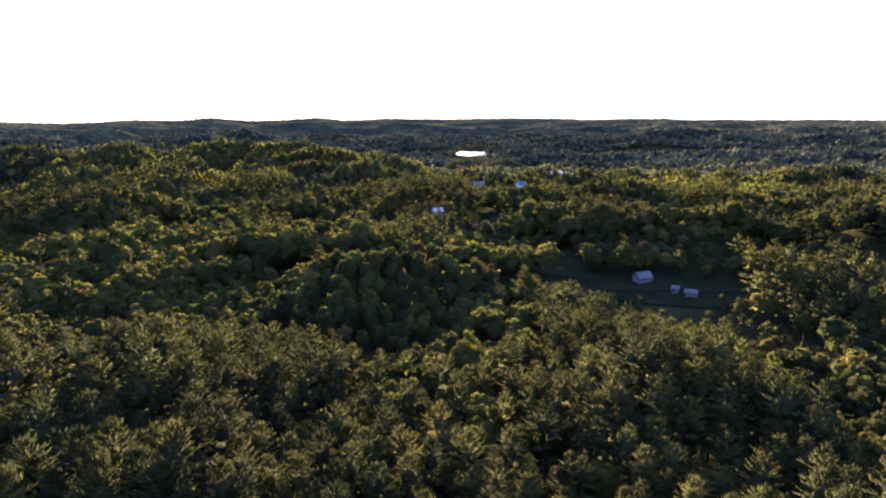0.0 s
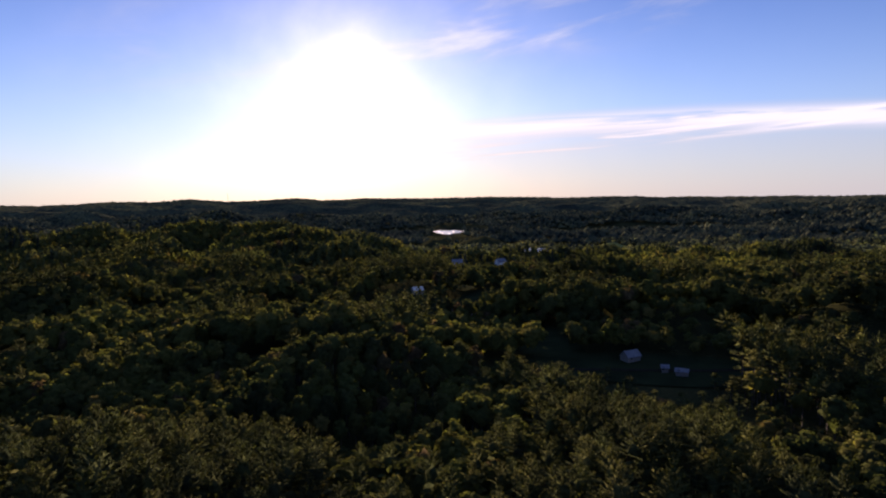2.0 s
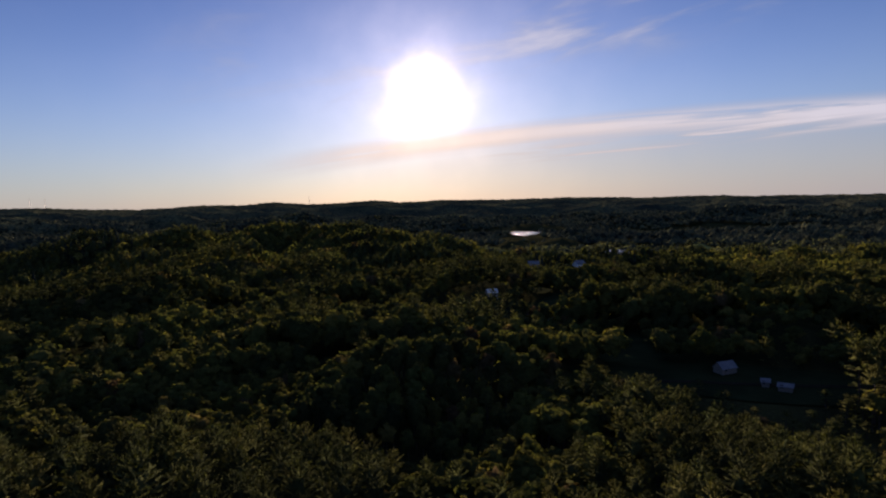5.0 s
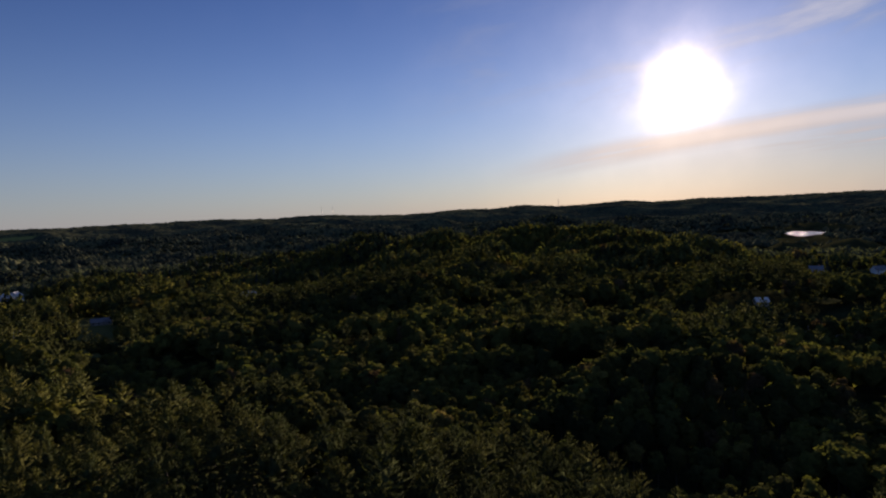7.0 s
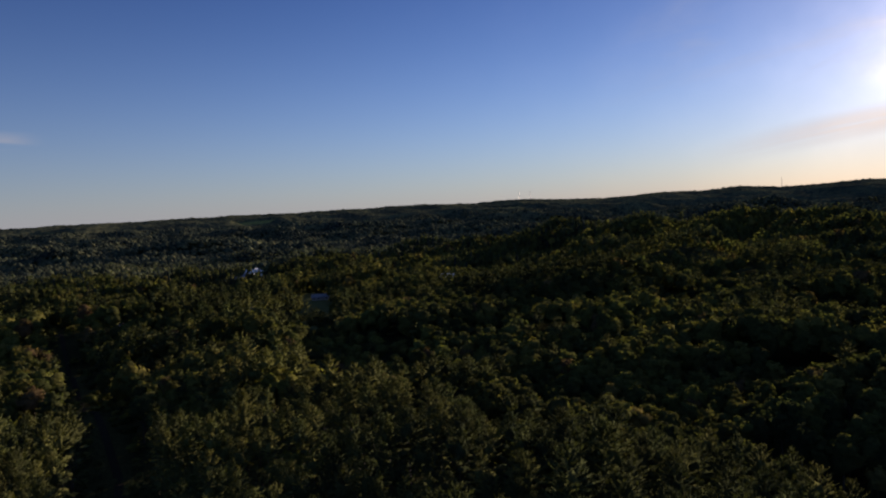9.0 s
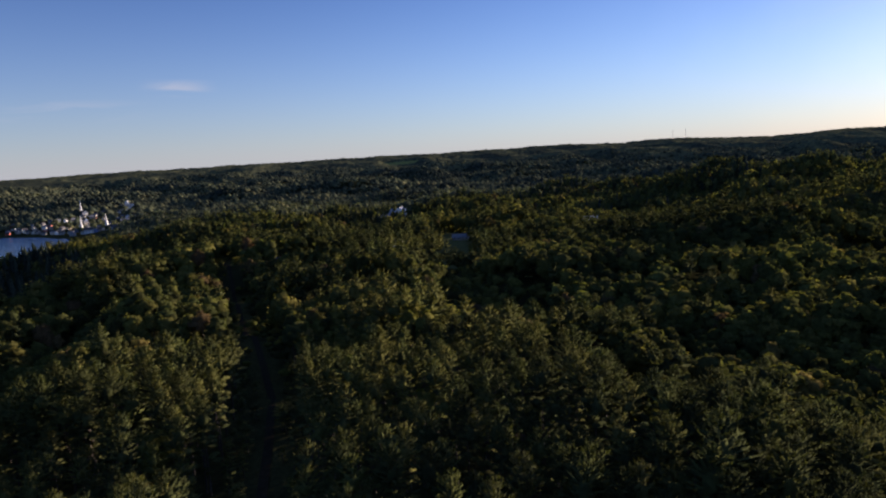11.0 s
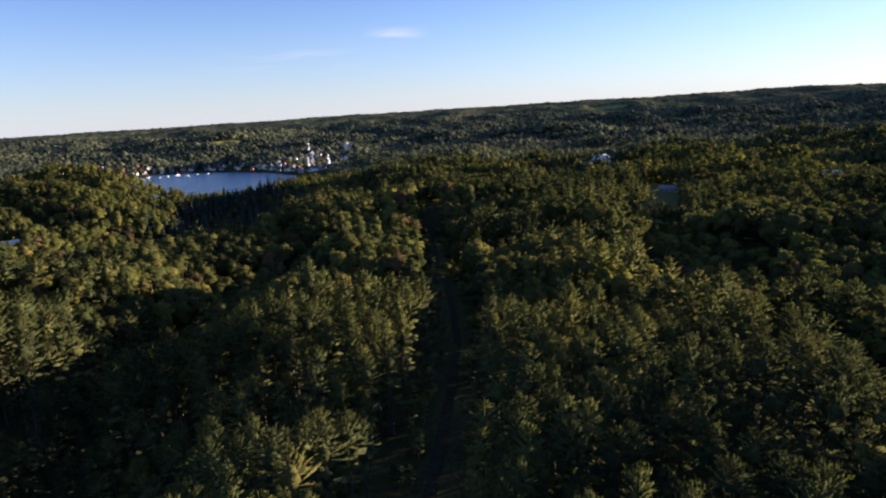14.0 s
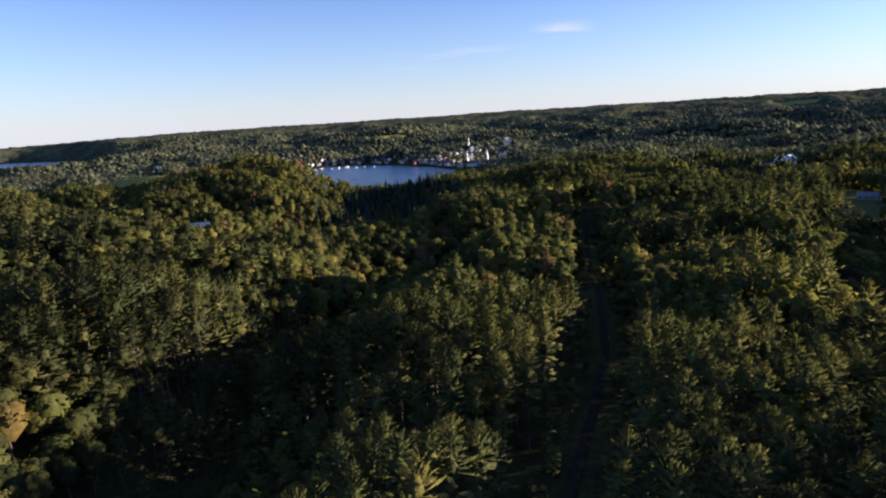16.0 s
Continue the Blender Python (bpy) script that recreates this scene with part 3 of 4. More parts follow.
def ribbon(name, pts, width, mat, lift, label):
    p = np.array(pts, float)
    d = np.r_[0, np.cumsum(np.hypot(*np.diff(p, axis=0).T))]
    s = np.arange(0, d[-1], 4.0)
    x, y = np.interp(s, d, p[:, 0]), np.interp(s, d, p[:, 1])
    tx, ty = np.gradient(x), np.gradient(y)
    n = np.hypot(tx, ty)
    rows = []
    for o in (-width / 2, 0, width / 2):
        px, py = x - ty / n * o, y + tx / n * o
        rows.append(np.stack([px, py, land(px, py) + lift + (0.08 if o == 0 else 0)], 1))
    v = np.concatenate(rows)
    i = np.arange(len(v)).reshape(3, -1)
    f = np.stack([i[:-1, :-1], i[:-1, 1:], i[1:, 1:], i[1:, :-1]], -1).reshape(-1, 4)
    return tagged(new(name, mesh_from(name, v, f, mat, True)), label, "road", kind="structure")


build_ground()
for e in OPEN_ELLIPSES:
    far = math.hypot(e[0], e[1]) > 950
    patch_ellipse("field", e, HAY if far else LAWN if e[0] < -300 else SHADE_GRASS, 1.2 if far else 0.5, "pale mown hay field among far woods" if far else "shaded grass clearing among the trees", "field")
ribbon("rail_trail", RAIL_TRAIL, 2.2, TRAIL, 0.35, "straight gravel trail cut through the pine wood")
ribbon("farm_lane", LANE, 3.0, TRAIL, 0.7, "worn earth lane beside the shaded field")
ribbon("road", WEST_ROAD, 7.0, ASPHALT, 0.5, "grey asphalt road crossing between wooded hills")


def build_lake(e, label):
    aa = np.linspace(0, math.tau, 72, endpoint=False)
    rr = np.linspace(0.02, 1.10, 12)
    R, A = np.meshgrid(rr, aa, indexing="ij")
    wob = 1 + (0.14 * np.sin(3 * A + 0.6) + 0.10 * np.sin(7 * A + 1)) * (e[2] < 200)  # uneven shores of the small lakes
    u, v = R * wob * e[2] * np.cos(A), R * wob * e[3] * np.sin(A)
    t = radians(e[4])
    x, y = e[0] + u * math.cos(t) - v * math.sin(t), e[1] + u * math.sin(t) + v * math.cos(t)
    i = np.arange(R.size).reshape(R.shape)
    f = np.stack([i[:-1], np.roll(i[:-1], -1, 1), np.roll(i[1:], -1, 1), i[1:]], -1).reshape(-1, 4)
    tagged(new("water", mesh_from("water", np.stack([x.ravel(), y.ravel(), np.full(x.size, e[5])], 1), f, WATER, True)), label, "water", kind="structure")


build_lake(LAKES[0], "deep blue rippled harbour water before the town")
build_lake(LAKES[1], "far strip of blue water beyond the wooded hills")
build_lake(LAKES[2], "small lake glinting white in the low sun")
build_lake(LAKES[3], "small pale pond among wooded rises")

# ---- trees ----


def unit(v):
    return v / (np.linalg.norm(v, axis=-1, keepdims=True) + 1e-9)


def facets(centers, normals, size, g):
    """Loose triangles about centers, roughly square on to normals."""
    n = len(centers)
    nn = unit(normals + g.normal(0, 0.28, (n, 3)))
    a = unit(np.cross(nn, g.normal(0, 1, (n, 3))))
    b = np.cross(nn, a)
    s = size * g.uniform(0.65, 1.35, (n, 1))
    v = np.stack([centers + a * s * 0.75, centers - a * s * 0.45 + b * s * 0.62, centers - a * s * 0.45 - b * s * 0.62], 1)
    return v.reshape(-1, 3), np.arange(3 * n).reshape(-1, 3), np.repeat(unit(0.72 * normals + 0.28 * nn), 3, 0)


ICO_V = unit(np.array([(a, b, c) for k in range(3) for a, b, c in [np.roll((0, s, t * 1.618), k) for s in (-1, 1) for t in (-1, 1)]], float))


def ico_faces():
    f = []
    for i in range(12):
        for j in range(i + 1, 12):
            for k in range(j + 1, 12):
                p, q, r = ICO_V[i], ICO_V[j], ICO_V[k]
                if max(np.dot(p - q, p - q), np.dot(q - r, q - r), np.dot(p - r, p - r)) < 1.3:
                    f.append((i, j, k) if np.dot(np.cross(q - p, r - p), p + q + r) > 0 else (i, k, j))
    return np.array(f)


ICO_F = ico_faces()


def join(parts):
    """Joins (verts, faces[, normals]) into one."""
    out, o = [[] for _ in parts[0]], 0
    for p in parts:
        for k, arr in enumerate(p):
            out[k].append(arr + o if k == 1 else arr)
        o += len(p[0])
    return tuple(np.concatenate(k) for k in out)


def blob(c, r, g, rough=0.12, whole=False, low=-0.35):
    a = g.uniform(0, math.tau)
    q = ICO_V @ np.array([(math.cos(a), math.sin(a), 0), (-math.sin(a), math.cos(a), 0), (0, 0, 1)])
    p = q * (1 + g.normal(0, rough, (12, 1)))
    f = ICO_F if whole else ICO_F[q[ICO_F][:, :, 2].mean(1) > low]  # open below, where no light comes
    return p * np.array(r) + np.array(c), f, unit(q / np.array(r))


OCT_V = np.array([(1, 0, 0), (0, 1, 0), (-1, 0, 0), (0, -1, 0), (0, 0, 1)], float)
OCT_F = np.array([(0, 1, 4), (1, 2, 4), (2, 3, 4), (3, 0, 4)])


def far_clump(g, H):
    """A far crown, or a few grown together: a low uneven lump, open below."""
    p = OCT_V * (1 + g.normal(0, 0.18, (5, 1))) * np.array([0.54 * H, 0.54 * H, 0.48 * H]) + np.array([0, 0, 0.42 * H])
    return p, OCT_F, unit(OCT_V + np.array([0, 0, 0.35]))


def tufted_crown(g, tufts, leaf, R, H=16.0):
    """A distant crown: a lump hidden under coarse tufts of leaves."""
    mid, axes = np.array([0, 0, 0.55 * H]), np.array([R, R, 0.42 * H])
    core = OCT_V * axes * 0.85 * (1 + g.normal(0, 0.12, (5, 1))) + mid
    q = unit(g.normal(0, 1, (tufts, 3)) * np.array([1, 1, 0.7]) + np.array([0, 0, 0.45]))
    d = unit(q / axes + np.array([0, 0, 0.05]))
    return join([(core, OCT_F, unit(OCT_V + np.array([0, 0, 0.3]))), facets(mid + q * axes * g.uniform(0.72, 1.1, (tufts, 1)), d, leaf, g)])


def broadleaf_crown(g, lobes, leaves, leaf, R=4.0, H=16.0):
    """Crown of a broadleaved tree: a dome of rounded lobes set with leaf clumps, with creases between them."""
    mid, axes = np.array([0, 0, 0.56 * H]), np.array([R * 0.60, R * 0.60, 0.26 * H])
    parts = [blob((0, 0, 0.54 * H), (R * 0.78, R * 0.78, H * 0.29), g, low=-0.1)]
    turn = g.uniform(0, math.tau)
    for k in range(lobes):
        up = 0.96 - 1.0 * k / lobes + g.uniform(-0.1, 0.1)
        a = turn + k * 2.39996 + g.uniform(-0.35, 0.35)
        flat = math.sqrt(max(0.0, 1 - up * up))
        d = np.array([math.cos(a) * flat, math.sin(a) * flat, up])
        c = mid + d * axes * g.uniform(0.80, 1.14)
        r = R * 1.1 / math.sqrt(lobes) * g.uniform(0.7, 1.3)
        v, f, n = blob(c, (r, r, r * 0.9), g, 0.2, low=-0.1)
        parts.append((v, f, unit(0.4 * n + 0.8 * unit((v - mid) / axes))))
        per = leaves // lobes
        if per:
            q = unit(g.normal(0, 1, (per, 3)) + d * 0.9 + np.array([0, 0, 0.35]))
            p = c + q * r * g.uniform(0.9, 1.28, (per, 1))
            parts.append(facets(p, unit(0.35 * q + 0.8 * unit((p - mid) / axes)), leaf, g))
    return join(parts)


def pine_crown(g, levels, per, twigs, reach=2.5, thick=0.17, wd=0.07, H=19.0, low=9):
    """Crown of a white pine: whorls of upswept boughs thick with needles, steep at the top and flatter below, with side shoots."""
    k = np.repeat(np.arange(levels), per)
    n = len(k)
    f = (k + g.uniform(0.1, 0.9, n)) / levels
    a = k * 1.3 + np.tile(np.arange(per), levels) * math.tau / per + g.normal(0, 0.25, n)
    ln = (0.8 + reach * f ** 0.8) * g.uniform(0.65, 1.2, n)
    tilt = np.radians(48 - 46 * f) + g.normal(0, 0.13, n)
    base = np.stack([np.zeros(n), np.zeros(n), H * (0.95 - 0.25 * f)], 1)
    tip = base + np.stack([np.cos(a) * np.cos(tilt), np.sin(a) * np.cos(tilt), np.sin(tilt) + 0.14], 1) * ln[:, None]
    # sparse drooping boughs down the stem, and the leader
    a = np.arange(low) * 2.4 + g.normal(0, 0.3, low)
    ln, h = (reach + 0.5) * g.uniform(0.7, 1.0, low), H * np.linspace(0.26, 0.66, low)
    stem = np.zeros((low, 2))
    base = np.concatenate([base, np.column_stack([stem, h]), [(0, 0, 0.90 * H)]])
    tip = np.concatenate([tip, np.column_stack([np.cos(a) * ln, np.sin(a) * ln, h + g.normal(0.1, 0.35, low)]), [(0, 0, 1.0 * H)]])
    f, n = np.concatenate([f, np.full(low, 1.0), [0.0]]), n + low
    fat = np.ones((n + 1, 1))
    fat[n - low:n] = 0.55 / thick
    d = unit(tip - base)
    side = unit(np.cross(d, np.array([0.05, 0.02, 1.0])))
    lift = np.cross(side, d)
    th = thick * (0.75 + 0.55 * f)[:, None] * fat * g.uniform(0.8, 1.25, (n + 1, 1))
    mid = base + (tip - base) * g.uniform(0.55, 0.75, (n + 1, 1))

    def crown_normal(p):
        return unit(p * np.array([1.0, 1.0, 0]) / reach + np.array([0, 0, 0.6]))

    ring = np.stack([base + (tip - base) * 0.2, mid + side * th * 1.2, mid + lift * th * 0.7, mid - side * th * 1.2, tip], 1)
    own = np.stack([lift, side, lift, -side, d], 1)
    v = ring.reshape(-1, 3)
    faces = np.array([(0, 1, 2), (0, 2, 3), (4, 2, 1), (4, 3, 2)])  # open below, where no light comes
    f_all = (faces[None] + (np.arange(n + 1) * 5)[:, None, None]).reshape(-1, 3)
    core = blob((0, 0, 0.77 * H), (0.2 + reach * 0.30, 0.2 + reach * 0.30, 0.085 * H), g, 0.3)
    parts = [core, (v, f_all, unit(0.45 * own.reshape(-1, 3) + 0.8 * crown_normal(v)))]
    if twigs:
        i = np.repeat(np.arange(n + 1), twigs)
        m = len(i)
        t = g.uniform(0.45, 1.0, (m, 1))
        p = base[i] + (tip - base)[i] * t
        out = unit(d[i] * 0.85 + side[i] * g.uniform(-1.1, 1.1, (m, 1)) + lift[i] * g.uniform(0.0, 0.7, (m, 1)))
        nrm = unit(0.25 * out + crown_normal(p))
        w = unit(np.cross(out, nrm + g.normal(0, 0.25, (m, 3)))) * wd
        end = p + out * (0.15 + thick * g.uniform(1.8, 3.8, (m, 1)))
        flip = np.where(np.sum(np.cross(2 * w, end - p + w) * nrm, 1) < 0, -1.0, 1.0)[:, None]
        parts.append((np.stack([p - w * flip, p + w * flip, end], 1).reshape(-1, 3), np.arange(3 * m).reshape(-1, 3), np.repeat(nrm, 3, 0)))
    return join(parts)


def trunk_mesh(g, H, r0, sides=7, limbs=4, top=0.8):
    """Tapered, slightly bent trunk with a few rising limbs."""
    def tube(p, q, ra, rb, n, bend):
        d = unit(q - p)
        a = unit(np.cross(d, np.array([0.3, 0.9, 0.1])))
        b = np.cross(d, a)
        ang = np.arange(n) / n * math.tau
        ring = np.cos(ang)[:, None] * a + np.sin(ang)[:, None] * b
        mid = (p + q) / 2 + bend
        v = np.concatenate([p + ring * ra, mid + ring * (ra + rb) / 2, q + ring * rb])
        f = []
        for lev in range(2):
            for i in range(n):
                j = (i + 1) % n
                f += [(lev * n + i, lev * n + j, (lev + 1) * n + j), (lev * n + i, (lev + 1) * n + j, (lev + 1) * n + i)]
        return v, np.array(f)
    parts = [tube(np.array([0, 0, -0.6]), np.array([0, 0, H * top]), r0, r0 * 0.3, sides, g.normal(0, 0.12, 3))]
    for k in range(limbs):
        a, h = k * 2.3 + g.uniform(0, 1), H * g.uniform(0.35, 0.6)
        e = np.array([math.cos(a) * H * 0.14, math.sin(a) * H * 0.14, h + H * 0.14])
        parts.append(tube(np.array([0, 0, h]), e, r0 * 0.4, r0 * 0.15, 4, np.zeros(3)))
    return join(parts)


def scatter(lo, hi, spacing, front, seed):
    """Uneven planting between two radii: positions within (or outside) the sector that the flight looks over."""
    g = np.random.default_rng(seed)
    n = int(hi / spacing) + 1
    i, j = np.meshgrid(np.arange(-n, n + 1), np.arange(-n, n + 1), indexing="ij")
    x = (i + 0.5 * (j % 2)) * spacing
    y = j * spacing * 0.87
    x, y = x.ravel() + g.uniform(-0.48, 0.48, x.size) * spacing, y.ravel() + g.uniform(-0.48, 0.48, x.size) * spacing
    r = np.hypot(x, y)
    az = np.degrees(np.arctan2(-x, y))
    inside = (az > np.where(r < 160, -66, -43)) & (az < 132)
    k = (r >= lo) & (r < hi) & (inside if front else ~inside)
    x, y = x[k] + CX, y[k] + CY
    ok = trees_allowed(x, y)
    return x[ok], y[ok]


def kind_of(x, y):
    """True where a tree is a pine: stands of pine among broadleaved woods."""
    g = np.random.default_rng(int(abs(x.sum())) % 9999)
    v = 0.5 * waves(x, y, W_SMALL) + 0.3 * waves(x, y, W_MID) + g.normal(0, 0.45, x.size)
    v = v + 1.3 * np.exp(-((x + 130) ** 2 + (y - 20) ** 2) / (2 * 60 ** 2)) + 0.9 * np.exp(-((x + 120) ** 2 + (y - 105) ** 2) / (2 * 45 ** 2))
    v = v + 0.8 * np.exp(-((x - 40) ** 2 + (y - 95) ** 2) / (2 * 35 ** 2)) + 0.3 * np.exp(-((x + 185) ** 2 + (y + 65) ** 2) / (2 * 42 ** 2)) - 0.9 * np.exp(-((x + 650) ** 2 + (y + 180) ** 2) / (2 * 260 ** 2))
    return v > 0.25


SPRUCE_AND_SHADE_STAND = (-600, -14, 135, 75, 8)  # dark spruces in the valley before the hill, partly painting shaded broadleaved trees


def spruce_crown(g, H=17.0):
    """A narrow spruce: skirts of drooping boughs one over another."""
    parts = []
    for k in range(4):
        z0, z1, r = H * (0.14 + 0.19 * k), H * (0.46 + 0.19 * k), 2.7 * (1 - 0.22 * k)
        a = np.arange(7) / 7 * math.tau + g.uniform(0, 1)
        rr = r * g.uniform(0.7, 1.2, 7)
        v = np.concatenate([np.stack([np.cos(a) * rr, np.sin(a) * rr, z0 + g.uniform(-0.5, 0.5, 7)], 1), [(0, 0, min(z1, H))]])
        n = np.concatenate([unit(np.stack([np.cos(a), np.sin(a), np.full(7, 0.3)], 1)), [(0, 0, 1)]])
        parts.append((v, np.array([(i, (i + 1) % 7, 7) for i in range(7)]), n))
    return join(parts)


def plant(templates, x, y, scale, wide, seed):
    """Copies of the templates set on the land, joined into arrays."""
    g = np.random.default_rng(seed)
    z = land(x, y)
    which = g.integers(0, len(templates), x.size)
    rot = g.uniform(0, math.tau, x.size)
    stretch = g.uniform(0.95, 1.15, x.size) * wide
    own = g.uniform(0, 1, x.size)
    vs, fs, ns, ts, o = [], [], [], [], 0
    for k, t in enumerate(templates):
        tv, tf = t[0], t[1]
        s = np.where(which == k)[0]
        if not len(s):
            continue
        c, sn = np.cos(rot[s])[:, None], np.sin(rot[s])[:, None]
        vx = (tv[None, :, 0] * c - tv[None, :, 1] * sn) * stretch[s][:, None] + x[s][:, None]
        vy = (tv[None, :, 0] * sn + tv[None, :, 1] * c) * stretch[s][:, None] + y[s][:, None]
        vz = tv[None, :, 2] * scale[s][:, None] + z[s][:, None]
        vs.append(np.stack([vx, vy, vz], -1).reshape(-1, 3))
        fs.append((tf[None] + (np.arange(len(s)) * len(tv))[:, None, None]).reshape(-1, 3) + o)
        if len(t) > 2:
            tn = t[2]
            nx, ny = tn[None, :, 0] * c - tn[None, :, 1] * sn, tn[None, :, 0] * sn + tn[None, :, 1] * c
            ns.append(np.stack([nx, ny, np.broadcast_to(tn[None, :, 2], nx.shape)], -1).reshape(-1, 3))
        ts.append(np.repeat(own[s], len(tv)))
        o += len(s) * len(tv)
    return np.concatenate(vs), np.concatenate(fs), np.concatenate(ns) if ns else None, np.concatenate(ts)


def sizes(x, y, g):
    """Height of each tree as a share of a full-grown one."""
    r = np.hypot(x - CX, y - CY)
    s = np.exp(g.normal(0.0, np.interp(r, [250, 400, 700, 1100], [0.08, 0.10, 0.13, 0.17]), x.size)).clip(0.6, 1.55) + 0.09 * waves(x, y, W_STAND) + 0.10 * waves(x, y, W_SMALL)
    s = s.clip(0.45, 1.6)
    low = low_growth(x, y, g)
    return s * low, np.where(low < 1, s * (0.4 + 0.6 * low) * g.uniform(0.9, 1.15, x.size), s)


def build_single_trees(x, y, is_pine):
    """Trees near enough to be things of their own."""
    g = np.random.default_rng(21)
    for pine in (True, False):
        variants = []
        for k in range(5):
            cr = pine_crown(g, 9, 9, 10, thick=0.15, wd=0.06, low=12) if pine else broadleaf_crown(g, 16, 1200, 0.38)
            H = 19.0 if pine else 16.0
            name = "pine_tree" if pine else "broadleaf_tree"
            variants.append((mesh_from("crown", cr[0], cr[1], PINE if pine else LEAF, True, cr[2]), mesh_from("trunk", *trunk_mesh(g, H, 0.28), BARK, True), name))
        s = np.where(is_pine == pine)[0]
        sc, wide = sizes(x[s], y[s], g)
        z = land(x[s], y[s])
        for i, k in enumerate(s):
            crown, trunk, name = variants[i % 5]
            e = new(name)
            e.matrix_world = Matrix.LocRotScale((x[k], y[k], z[i]), Euler((0, 0, g.uniform(0, math.tau))), (wide[i] * g.uniform(0.95, 1.15),) * 2 + (sc[i],))
            part("crown", crown, e)
            part("trunk", trunk, e)
            small = sc[i] < 0.62
            label = ("young white pine in shaded low growth" if small else "tall white pine with upswept boughs in the wood") if pine else \
                ("young broadleaved tree in shaded low growth" if small else "full-grown broadleaved tree with rounded green crown")
            tagged(e, label, "tree", "pines of the wood" if pine else "broadleaved trees of the wood")


def forest(x, y, pine_t, leaf_t, seed, label, trunk_t=None):
    g = np.random.default_rng(seed)
    p = kind_of(x, y)
    sc, wide = sizes(x, y, g)
    kind = np.where((in_ellipse(x, y, SPRUCE_AND_SHADE_STAND) + g.normal(0, 0.12, x.size) < 1.0) & (g.uniform(0, 1, x.size) < 0.85), 2, p.astype(int))
    r = np.hypot(x - CX, y - CY)
    kind = np.where(g.uniform(0, 1, x.size) < 0.15 * smooth((r - 550) / 700) + 0.1 * waves(x, y, W_MID) * (r > 700), 2, kind)
    spruce_t = [spruce_crown(g) for _ in range(4)] if r.min() < 1000 else leaf_t
    for flag, t, mat, nm in ((1, pine_t, PINE, "pine_woods"), (0, leaf_t, LEAF, "broadleaf_woods"), (2, spruce_t, SPRUCE, "spruce_woods")):
        s = kind == flag
        mat = HAZED_WOODS if r.min() > 1000 and flag < 2 else mat
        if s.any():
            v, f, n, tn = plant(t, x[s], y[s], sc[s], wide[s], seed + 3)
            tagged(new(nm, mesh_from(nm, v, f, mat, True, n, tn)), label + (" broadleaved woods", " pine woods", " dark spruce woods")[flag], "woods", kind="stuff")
    if trunk_t:
        v, f, _, _ = plant(trunk_t, x, y, sc, wide, seed + 5)
        tagged(new("trunks", mesh_from("trunks", v, f, BARK)), "grey-brown trunks standing under the canopy", "woods", kind="stuff")


